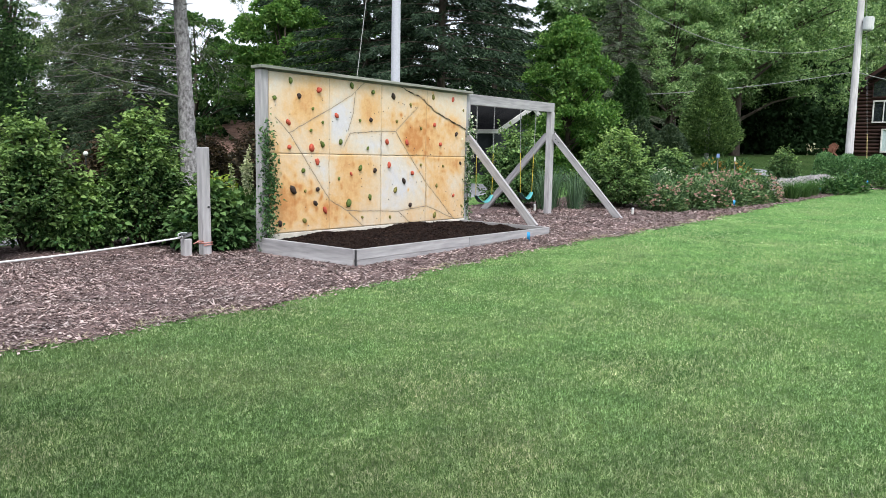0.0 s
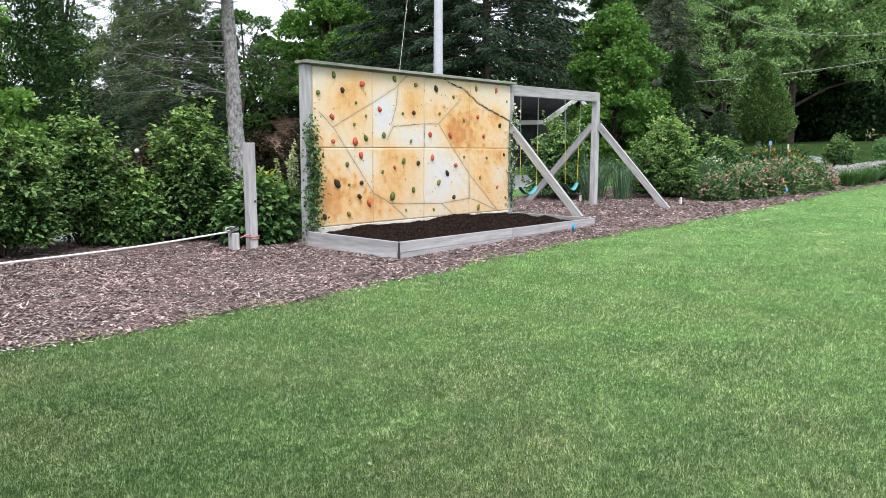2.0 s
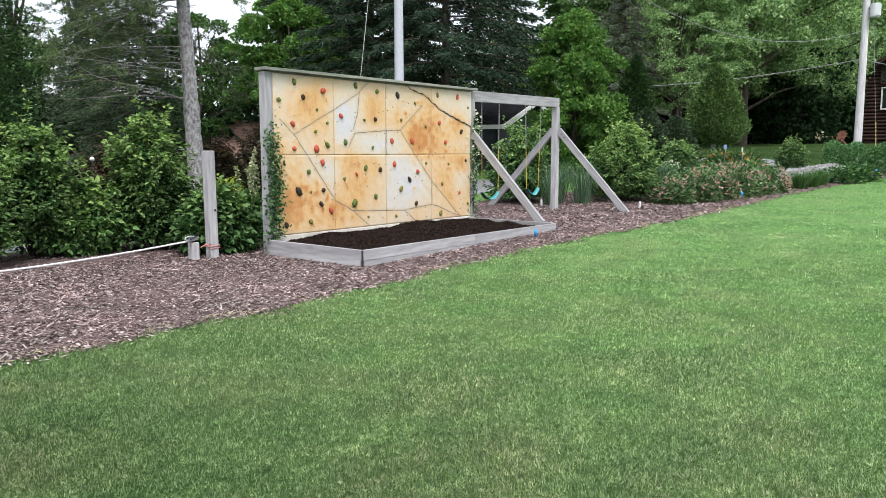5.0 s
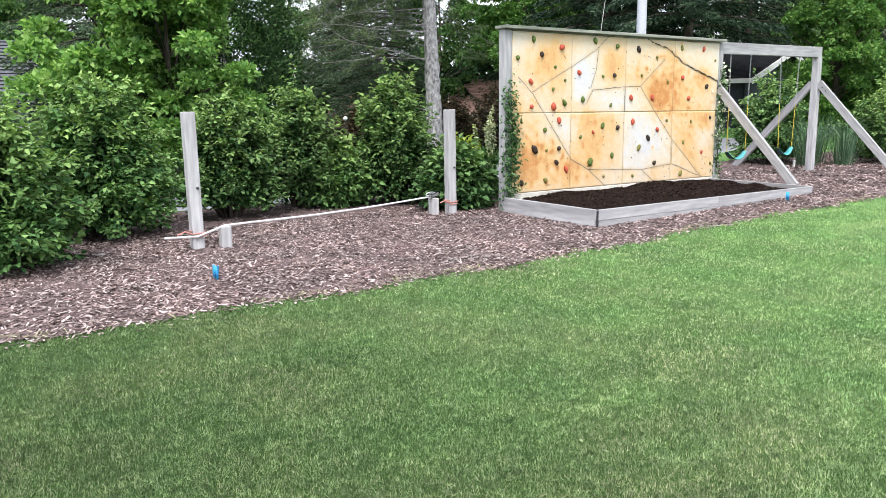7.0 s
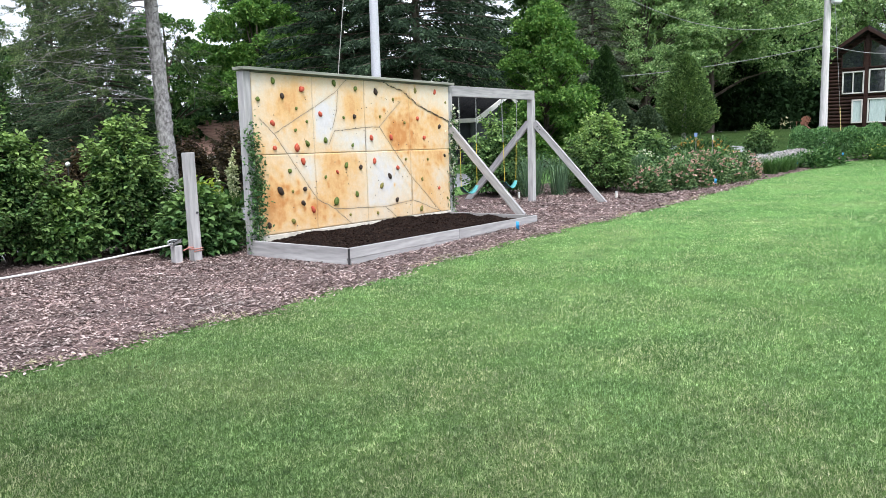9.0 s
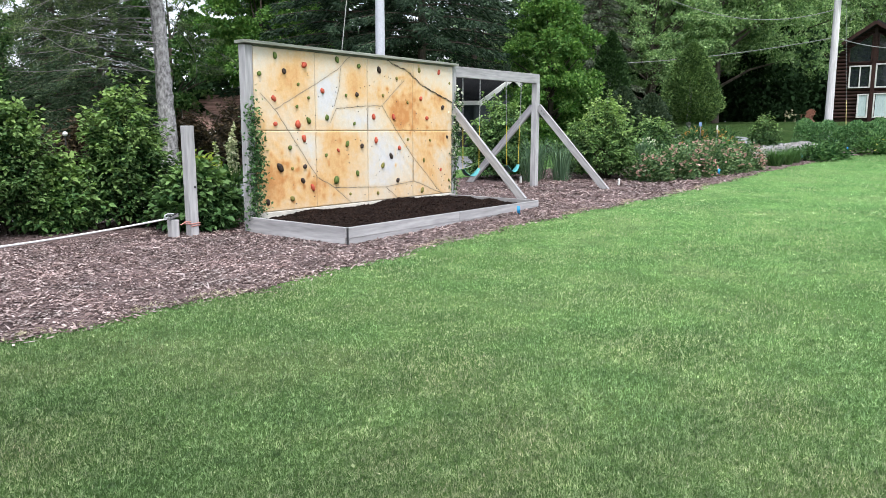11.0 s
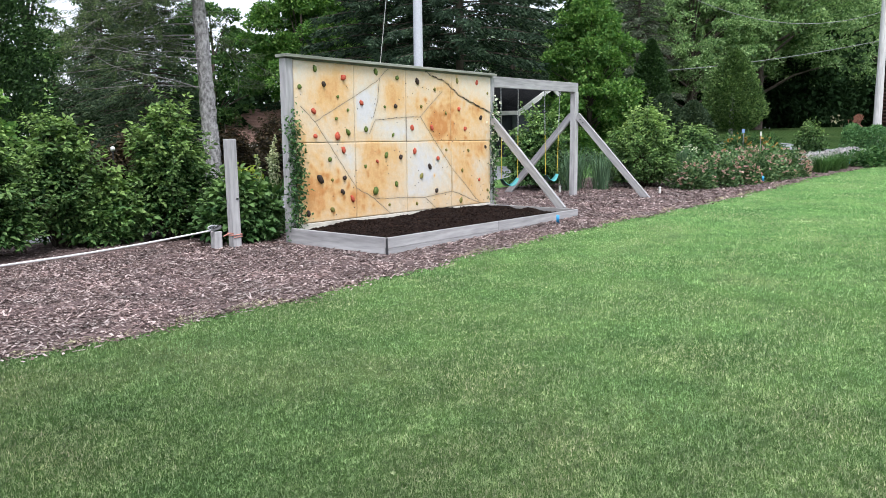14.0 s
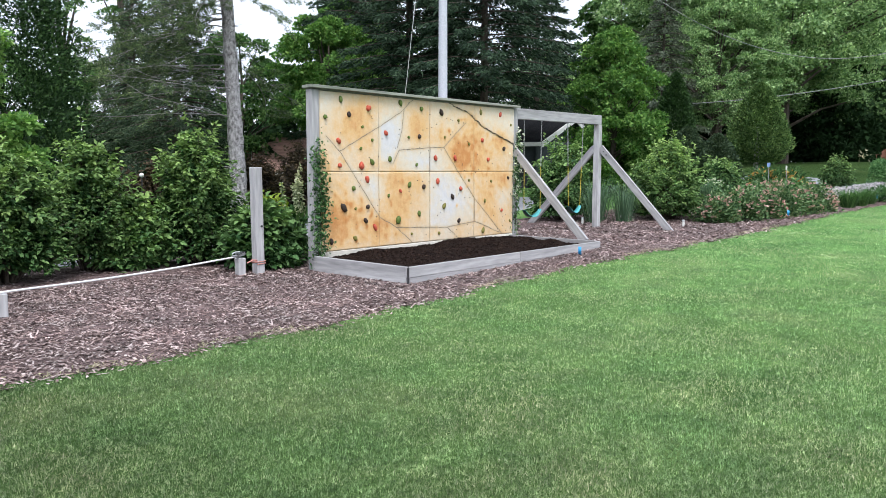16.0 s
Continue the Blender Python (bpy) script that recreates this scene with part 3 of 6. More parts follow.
def grass():
    """Blades of the lawn in tufts: fine and dense towards the camera's stand and sweep, sparser and broader away from
    it.
    """
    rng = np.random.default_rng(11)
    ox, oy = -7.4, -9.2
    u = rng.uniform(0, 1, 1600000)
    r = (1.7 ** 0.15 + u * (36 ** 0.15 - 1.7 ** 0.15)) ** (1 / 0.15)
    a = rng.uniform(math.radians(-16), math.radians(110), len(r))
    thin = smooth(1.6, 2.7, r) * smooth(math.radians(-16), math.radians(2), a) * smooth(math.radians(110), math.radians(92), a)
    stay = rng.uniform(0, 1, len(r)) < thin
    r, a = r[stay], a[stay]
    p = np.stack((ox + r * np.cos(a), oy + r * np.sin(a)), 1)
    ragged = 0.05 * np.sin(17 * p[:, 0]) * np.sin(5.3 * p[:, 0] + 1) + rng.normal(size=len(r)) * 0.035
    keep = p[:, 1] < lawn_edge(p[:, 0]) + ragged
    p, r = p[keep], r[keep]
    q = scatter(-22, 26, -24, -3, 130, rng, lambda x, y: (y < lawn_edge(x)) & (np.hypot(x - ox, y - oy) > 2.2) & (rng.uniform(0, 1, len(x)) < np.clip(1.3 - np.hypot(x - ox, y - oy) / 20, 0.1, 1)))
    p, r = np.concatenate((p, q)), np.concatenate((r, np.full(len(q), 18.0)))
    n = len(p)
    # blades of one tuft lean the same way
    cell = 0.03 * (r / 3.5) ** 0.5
    tx, ty = np.floor(p[:, 0] / cell), np.floor(p[:, 1] / cell)
    h1 = np.modf(np.abs(np.sin(tx * 12.9898 + ty * 78.233) * 43758.5453))[0]
    h2 = np.modf(np.abs(np.sin(tx * 39.3467 + ty * 11.135) * 24634.6345))[0]
    lush = 0.5 + 0.5 * np.sin(0.9 * p[:, 0] + 1.3 * np.sin(0.7 * p[:, 1])) * np.cos(1.1 * p[:, 1] + p[:, 0] * 0.3)
    a = h1 * 6.283 + rng.normal(size=n) * 1.1
    L = rng.uniform(0.015, 0.032, n) * (0.75 + 0.25 * lush + 0.35 * h2)
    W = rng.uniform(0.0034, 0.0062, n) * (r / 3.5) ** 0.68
    lean = np.abs(rng.normal(0.6, 0.5, n))
    b = np.column_stack((p, terrain(p[:, 0], p[:, 1]) - 0.004))
    turn = rng.uniform(0, 6.283, n)
    s = np.stack((-np.sin(turn), np.cos(turn), 0 * a), 1) * (W / 2)[:, None]
    tip = b + np.stack((np.cos(a) * lean * L, np.sin(a) * lean * L, L / np.sqrt(1 + lean * lean)), 1)
    V = np.stack((b - s, b + s, tip), 1).reshape(-1, 3)
    alone("grass", mesh_np("grass", V, np.arange(3 * n).reshape(n, 3), BLADE), "short green grass blades of the mown lawn", "grass", kind="stuff")


def splinters(p, z, L, W, rng, tip=0.28):
    """Chips of wood: flat torn slivers, five-cornered and thick, lying at all angles."""
    n = len(p)
    a, tilt = rng.uniform(0, 6.283, n), rng.normal(0, tip, n)
    way = np.stack((np.cos(a), np.sin(a), tilt), 1)
    side = np.stack((-np.sin(a), np.cos(a), rng.normal(0, tip, n)), 1)
    c = np.column_stack((p, z))
    L, W = L[:, None], W[:, None]
    k = rng.uniform(0.25, 1.0, (n, 4))
    up = np.array((0, 0, 1.0))
    V = np.stack((c - way * L * 0.5 - side * W * 0.5 * k[:, :1], c - way * L * (0.25 + 0.25 * k[:, 1:2]) + side * W * 0.5,
                  c + way * L * 0.5 + side * W * 0.4 * k[:, 2:3], c + way * L * (0.1 + 0.35 * k[:, 3:4]) - side * W * 0.5,
                  c - up * W * 0.45), 1).reshape(-1, 3)
    i = (np.arange(n) * 5)[:, None]
    F = np.concatenate((i + (0, 2, 1), i + (0, 3, 2), i + (0, 1, 4), i + (2, 3, 4)))
    return V, F


def wood_chips():
    rng = np.random.default_rng(12)
    sets = []
    for x0, x1, dens, size in ((-9, -1.5, 1650, 1.14), (-1.5, 6, 1150, 1.3), (6, 13, 480, 1.75), (13, 22, 200, 2.2)):
        p = scatter(x0, x1, -5.2, 2.8, dens, rng, lambda x, y: (y > lawn_edge(x) - 0.05 + 0.09 * rng.normal(size=len(x))) & (y < bed_back(x)) & ~((x > -0.2) & (x < 4.95) & (y > -2.0) & (y < 0.2)) & ((y < 1.2) | (rng.uniform(0, 1, len(x)) < 0.2)))
        sets.append((p, np.full(len(p), size)))
    p = np.concatenate([s[0] for s in sets])
    size = np.concatenate([s[1] for s in sets])
    n = len(p)
    z = terrain(p[:, 0], p[:, 1]) + 0.016 + rng.uniform(0, 0.02, n) * smooth(-0.1, 0.25, p[:, 1] - lawn_edge(p[:, 0]))
    V, F = splinters(p, z, np.exp(rng.normal(-3.32, 0.48, n)) * size, rng.uniform(0.009, 0.022, n) * size, rng, 0.2)
    alone("wood_chips", mesh_np("wood_chips", V, F, CHIP, True), "shredded grey-brown wood chips covering the bed", "mulch", kind="stuff")


def edge_straw():
    """Dry clippings caught where the lawn meets the chips."""
    rng = np.random.default_rng(13)
    x = rng.uniform(-9, 14, 3000)
    x = x[rng.uniform(0, 1, len(x)) < 0.12 + 0.7 * (np.sin(2.3 * x) * np.sin(0.9 * x + 1) > 0.1)]
    y = lawn_edge(x) + rng.normal(0.02, 0.05, len(x))
    n = len(x)
    V, F = splinters(np.stack((x, y), 1), terrain(x, y) + 0.028, rng.uniform(0.03, 0.08, n), rng.uniform(0.004, 0.008, n), rng, 0.4)
    alone("dry_clippings", mesh_np("dry_clippings", V, F, STRAW, True), "pale dry grass clippings along the lawn's edge", "clippings", kind="stuff")


# ---- climbing wall ----
ZB, PW = 0.29, 1.22
CRACKS = [
    [(0.12, 1.76), (0.39, 1.54), (1.23, 0.48), (1.61, 0.30), (2.02, 0.0)],
    [(0.39, 1.54), (1.27, 1.97), (1.71, 2.20), (2.02, 2.43)],
    [(1.81, 2.27), (1.76, 1.92), (1.65, 1.62)],
    [(1.54, 1.35), (1.69, 1.58), (2.45, 1.64), (2.81, 1.65), (3.41, 2.11)],
    [(2.81, 1.65), (3.19, 1.23), (3.70, 0.71), (4.55, 0.0)],
    [(1.61, 0.29), (2.90, 0.23), (3.70, 0.29), (4.55, 0.01)],
    [(2.90, 0.23), (3.21, 0.01)], [(2.45, 1.64), (2.44, 1.22)], [(3.68, 0.71), (3.68, 0.29)],
]
FISSURE = [(2.96, 2.46), (3.20, 2.35), (3.49, 2.30), (3.86, 2.08), (4.32, 1.92), (4.88, 1.76)]
RUST = [(0.84, 1.92, 0.32, 0.6), (0.67, 2.1, 0.21, 0.4), (0.22, 0.58, 0.36, 0.45), (0.36, 0.34, 0.31, 0.75), (0.12, 1.34, 0.2, 0.5), (1.0, 1.38, 0.27, 0.3), (1.6, 1.1, 0.23, 0.6), (2.08, 1.05, 0.18, 0.4), (1.97, 0.68, 0.43, 0.45), (1.58, 0.61, 0.3, 0.3), (2.18, 2.09, 0.25, 0.6), (2.17, 1.8, 0.25, 0.45), (2.67, 1.84, 0.19, 0.35), (3.12, 1.57, 0.27, 0.8), (3.32, 1.35, 0.28, 0.6)]
RUST += [(3.75, 1.58, 0.37, 0.55), (3.55, 2.11, 0.28, 0.5), (4.5, 1.82, 0.19, 0.9), (4.03, 1.26, 0.45, 0.45), (4.56, 1.07, 0.2, 0.7), (4.39, 0.22, 0.48, 0.5), (4.02, 0.61, 0.3, 0.4), (3.29, 0.23, 0.35, 0.3), (1.44, 0.2, 0.35, 0.35), (0.99, 0.19, 0.28, 0.45), (0.74, 0.56, 0.27, 0.35), (0.26, 1.97, 0.25, 0.25), (1.11, 2.35, 0.22, 0.2), (0.3, 1.04, 0.2, 0.3), (1.16, 0.3, 0.17, 0.4)]
PALE = [(1.45, 1.8, 0.28, 0.5), (2.15, 1.45, 0.3, 0.35), (3.0, 0.75, 0.5, 0.3), (4.5, 2.25, 0.35, 0.15), (4.5, 0.75, 0.25, 0.35), (1.1, 0.95, 0.22, 0.3), (0.2, 2.3, 0.3, 0.2)]


PALE_FIELDS = [
    (0.44, [(2.46, 1.2), (3.18, 1.2), (3.66, 0.71), (3.66, 0.31), (2.92, 0.25), (2.46, 0.27)]),
    (0.45, [(1.26, 1.4), (1.26, 1.95), (1.74, 2.18), (1.74, 1.9), (1.63, 1.6), (1.52, 1.36)]),
    (0.30, [(1.71, 1.56), (2.80, 1.63), (3.16, 1.25), (1.6, 1.25)]),
    (0.25, [(0.42, 1.5), (1.2, 0.54), (1.2, 1.2), (0.8, 1.2)]),
    (0.12, [(3.0, 2.44), (3.49, 2.32), (4.32, 1.94), (4.86, 1.78), (4.88, 2.44)]),
    (0.30, [(3.71, 0.68), (3.71, 0.3), (4.48, 0.03)]),
]


def inside(x, z, ring):
    """Which points lie within a closed outline."""
    hit = np.zeros(x.shape, bool)
    for (ax, az), (bx_, bz) in zip(ring, ring[1:] + ring[:1]):
        if az != bz:
            hit ^= ((az > z) != (bz > z)) & (x < (bx_ - ax) * (z - az) / (bz - az) + ax)
    return hit


def face_depth(x, z):
    """How far the cast surface stands before the wall's plane."""
    above = z > np.interp(x, [p[0] for p in FISSURE], [p[1] for p in FISSURE])
    return -0.012 + (-0.012 if above and x > 2.95 else 0.0) + 0.004 * noise.noise(Vector((x * 9, z * 9, 3))) + 0.002 * noise.noise(Vector((x * 30, z * 30, 7)))


def joint(line, width, rough, material, wall, seed):
    """A dark uneven joint line along the face."""
    rng = np.random.default_rng(seed)
    pts = []
    for (ax, az), (bx_, bz) in zip(line, line[1:]):
        k = max(2, int(math.hypot(bx_ - ax, bz - az) / 0.02))
        pts += [(ax + (bx_ - ax) * i / k, az + (bz - az) * i / k) for i in range(k)]
    pts.append(line[-1])
    V, F = [], []
    for i, (x, z) in enumerate(pts):
        x += rough * noise.noise(Vector((x * 7, z * 7, seed))) + 0.3 * rough * noise.noise(Vector((x * 31, z * 31, seed)))
        z += rough * noise.noise(Vector((z * 7, x * 7, seed + 9))) + 0.3 * rough * noise.noise(Vector((z * 31, x * 31, seed)))
        z = min(z, 2.435)
        q0, q1 = pts[max(i - 1, 0)], pts[min(i + 1, len(pts) - 1)]
        dx_, dz = q1[0] - q0[0], q1[1] - q0[1]
        n = math.hypot(dx_, dz) + 1e-6
        w = width * rng.uniform(0.5, 1.2) / 2
        y = face_depth(x, z)
        for s, d in ((-1, -0.0005), (-0.5, -0.0035), (0.5, -0.0035), (1, -0.0005)):
            V.append((x - dz / n * w * s, y + d, ZB + z + dx_ / n * w * s))
        if i:
            b = 4 * (i - 1)
            F += [(b + j, b + j + 1, b + j + 5, b + j + 4) for j in range(3)]
    return part("joint", mesh_np("joint", V, F, material), None, wall, "dark uneven joint line")


def to_lines(x, z, lines):
    """Distance of points on the face to the nearest joint line."""
    best = np.full(x.shape, 9.0)
    for line in lines:
        for (ax, az), (bx_, bz) in zip(line, line[1:]):
            ux, uz = bx_ - ax, bz - az
            f = np.clip(((x - ax) * ux + (z - az) * uz) / (ux * ux + uz * uz), 0, 1)
            best = np.minimum(best, np.hypot(x - ax - f * ux, z - az - f * uz))
    return best


def face_panel(ix, iz, wall):
    """One cast panel: rim set back, joints sunk, surface dimpled; its stains lie in the material."""
    n = 72
    u = np.linspace(0.0015, PW - 0.0015, n)
    X, Z = np.meshgrid(ix * PW + u, iz * PW + u)
    wob = np.array([noise.noise(Vector((a * 9, b * 9, 3))) for a, b in zip(X.ravel(), Z.ravel())]).reshape(X.shape)
    wob2 = np.array([noise.noise(Vector((a * 30, b * 30, 7))) for a, b in zip(X.ravel(), Z.ravel())]).reshape(X.shape)
    d = to_lines(X, Z, CRACKS)
    f = to_lines(X, Z, [FISSURE])
    above = Z > np.interp(X, [p[0] for p in FISSURE], [p[1] for p in FISSURE])
    rim = np.minimum(np.minimum(X - ix * PW, (ix + 1) * PW - X), np.minimum(Z - iz * PW, (iz + 1) * PW - Z))
    deep = 0.003 * np.exp(-(rim / 0.008) ** 2) + np.where(above & (X > 2.95), -0.012, 0) + 0.004 * wob + 0.002 * wob2
    Y = -0.012 + deep
    tone = np.full(X.shape, 0.27) + 0.07 * wob2 + 0.12 * wob
    for a, b, r, s in RUST:
        r *= 1.25
        tone += 0.72 * s * np.exp(-(((X - a) ** 2 + (Z - b) ** 2) / (r * r)) * (1 + 0.9 * wob))
    for a, b, r, s in PALE:
        tone -= s * np.exp(-(((X - a) ** 2 + (Z - b) ** 2) / (r * r)) * (1 + 0.6 * wob))
    for s, ring in PALE_FIELDS:
        tone -= 0.7 * s * inside(X + 0.01 * wob2, Z + 0.01 * wob2, ring)
    groove = np.clip(0.22 * np.exp(-(d / 0.03) ** 2) + 0.2 * np.exp(-(f / 0.03) ** 2) + 0.15 * np.exp(-(rim / 0.006) ** 2), 0, 1)
    i = np.arange(n * n).reshape(n, n)
    F = np.stack((i[:-1, :-1], i[:-1, 1:], i[1:, 1:], i[1:, :-1]), -1).reshape(-1, 4)
    V = np.stack((X, Y, Z + ZB), -1).reshape(-1, 3)
    # turned-back rim, so that the panel has its thickness
    ring = np.concatenate((i[0, :-1], i[:-1, -1], i[-1, :0:-1], i[:0:-1, 0]))
    back = V[ring].copy()
    back[:, 1] = 0.012
    k = len(V) + np.arange(len(ring))
    F = np.concatenate((F, np.stack((ring, k, np.roll(k, -1), np.roll(ring, -1)), -1)))
    me = mesh_np("panel", np.concatenate((V, back)), F, PANEL)
    for nm, val in (("tone", tone), ("groove", groove)):
        at = me.attributes.new(nm, "FLOAT", "POINT")
        at.data.foreach_set("value", np.concatenate((val.ravel(), np.full(len(ring), 0.5))).astype(np.float32))
    return part("panel", me, None, wall)


RED_HOLDS = [(0.99, 2.23, 3), (0.36, 1.7, 2), (1.37, 1.85, 2), (0.38, 1.32, 2), (0.83, 1.32, 3), (0.95, 1.1, 2), (2.58, 1.46, 2), (3.11, 1.46, 2), (2.64, 1.05, 2),
             (1.71, 0.9, 1), (3.27, 0.91, 2), (1.12, 0.32, 2), (3.89, 1.81, 2), (4.07, 1.45, 2), (4.43, 2.32, 2), (4.51, 0.47, 1)]
GREEN_HOLDS = [(0.41, 2.33, 2), (0.1, 2.05, 2), (1.71, 2.36, 2), (2.22, 2.29, 2), (1.07, 1.73, 1), (0.82, 1.59, 1), (1.06, 1.38, 2), (1.46, 1.43, 2), (2.1, 1.34, 1), (1.91, 1.8, 1),
               (0.86, 1.93, 1), (0.66, 0.96, 2), (1.92, 1.0, 2), (1.43, 0.83, 1), (2.16, 0.5, 2), (1.65, 0.41, 3)]
OLIVE_HOLDS = [(0.68, 0.17, 2), (1.98, 0.16, 1), (3.83, 2.32, 2), (3.5, 1.73, 1), (2.83, 1.83, 1), (3.51, 1.06, 1), (4.17, 1.04, 1), (3.98, 0.67, 1), (3.93, 0.11, 2), (2.81, 0.61, 2),
               (2.68, 0.13, 1), (3.2, 2.14, 1), (4.78, 0.25, 1), (4.77, 2.13, 1), (0.7, 0.64, 1)]
DARK_HOLDS = [(0.58, 2.11, 2), (2.73, 2.26, 2), (2.17, 1.82, 2), (4.56, 1.66, 2), (2.28, 0.96, 2), (3.04, 0.77, 2), (0.45, 0.66, 3), (0.96, 0.66, 2), (0.91, 0.44, 2), (3.22, 0.33, 2),
              (0.19, 0.15, 2), (4.71, 1.1, 1)]


def hold(x, z, size, material, wall, label, rng):
    """A cast resin hold: an uneven lump with a lip and the socket of its bolt."""
    bm = bmesh.new()
    bmesh.ops.create_icosphere(bm, subdivisions=2, radius=1.0)
    r = (0.03, 0.027, 0.041, 0.058)[size]
    tall, lean, s = rng.uniform(0.8, 1.5), rng.uniform(-0.7, 0.7), rng.uniform(0, 50)
    for v in bm.verts:
        q = v.co.normalized()
        k = 1 + 0.28 * noise.noise(q * 1.6 + Vector((s, 0, 0))) + 0.10 * noise.noise(q * 4 + Vector((0, s, 0)))
        hole = math.exp(-((q.x ** 2 + (q.z) ** 2) / 0.03)) if q.y < 0 else 0
        v.co = Vector((q.x * r * 0.85 * k, q.y * r * 0.75 * k * (1 - 0.45 * hole) - 0.012, q.z * r * tall * k))
        if q.y > 0.2:
            v.co.y = 0.004
    for f in bm.faces:
        f.smooth = True
    ob = part("hold", bm, material, None, label)
    ob.matrix_basis = pose(x, -0.012, z + ZB) @ Matrix.Rotation(lean, 4, "Y")
    return under(ob, wall)


def climbing_wall():
    wall = thing("climbing_wall", (2.44, 0, 0), "tall climbing wall of stained cream and rust panels with colourful holds", "climbing wall")
    for iz in (0, 1):
        for ix in range(4):
            face_panel(ix, iz, wall)
    board("post", (-0.085, 0.045, -0.2), (-0.085, 0.045, 2.74), 0.14, 0.14, GREY_WOOD, wall, "weathered grey timber post")
    board("post", (4.965, 0.06, -0.1), (4.965, 0.06, 2.74), 0.13, 0.14, GREY_WOOD, wall, "weathered grey timber post")
    board("cap", (-0.20, 0.02, 2.775), (4.98, 0.02, 2.775), 0.26, 0.045, DARK_WOOD, wall, "weathered dark cap board", 0.005)
    board("fascia", (0.0, 0.0, 2.741), (4.88, 0.0, 2.741), 0.05, 0.016, DARK_WOOD, wall, "", 0.002)
    board("kickboard", (0.0, -0.004, 0.185), (4.88, -0.004, 0.185), 0.03, 0.20, PALE_WOOD, wall, "pale cream board below the panels")
    board("backing", (-0.014, 0.026, 1.45), (4.88, 0.026, 1.45), 0.02, 2.5, DARK_WOOD, wall, "", 0.002)
    for x in (0.6, 1.22, 1.83, 2.44, 3.05, 3.66, 4.27):
        board("stud", (x, 0.085, 0.0), (x, 0.085, 2.74), 0.09, 0.09, GREY_WOOD, wall)
    rng = np.random.default_rng(3)
    reds = surface("red_resin", (0.38, 0.055, 0.035), (0.56, 0.13, 0.07), 20, 90, 0.6, 0.4)
    greens = surface("green_resin", (0.05, 0.09, 0.02), (0.15, 0.20, 0.04), 20, 90, 0.6, 0.4)
    olives = surface("olive_resin", (0.14, 0.13, 0.03), (0.24, 0.22, 0.06), 20, 90, 0.6, 0.4)
    darks = surface("dark_resin", (0.02, 0.014, 0.012), (0.06, 0.04, 0.03), 20, 90, 0.6, 0.4)
    for rows, m, l in ((RED_HOLDS, reds, "orange-red resin hold"), (GREEN_HOLDS, greens, "green resin hold"), (OLIVE_HOLDS, olives, "olive resin hold"), (DARK_HOLDS, darks, "dark brown resin hold")):
        for x, z, s in rows:
            hold(x, z, s, m, wall, l, rng)
    line_dark = surface("joint_grime", (0.17, 0.14, 0.11), (0.33, 0.28, 0.22), 12, 60, 0.9, 0.3)
    line_black = surface("fissure_grime", (0.02, 0.016, 0.012), (0.08, 0.06, 0.045), 12, 60, 0.9, 0.3)
    for k, line in enumerate(CRACKS):
        joint(line, 0.010, 0.012, line_dark, wall, 300 + k)
    joint(FISSURE, 0.022, 0.03, line_black, wall, 320)
    # bolt sockets between the holds
    V, F = [], []
    for k in range(90):
        x, z = rng.uniform(0.06, 4.82), rng.uniform(0.06, 2.38)
        a = np.linspace(0, 6.283, 8, endpoint=False)
        r = 0.0065
        ring = np.stack((x + r * np.cos(a), np.full(8, -0.020), ZB + z + r * np.sin(a)), 1)
        base = ring.copy()
        base[:, 1] = 0.0
        i = len(V) * 16
        V.append(np.concatenate((ring, base)))
        F += [(i, i + 1, i + 2, i + 3), (i, i + 3, i + 4, i + 7), (i + 4, i + 5, i + 6, i + 7)]
        F += [(i + j, i + 8 + j, i + 8 + (j + 1) % 8, i + (j + 1) % 8) for j in range(8)]
    ob = part("bolt_sockets", mesh_np("bolt_sockets", np.concatenate(V), F, DARK_STEEL, True), None, wall, "small dark bolt sockets dotted over the panels")
    tagged(ob, kind="stuff")
    return wall


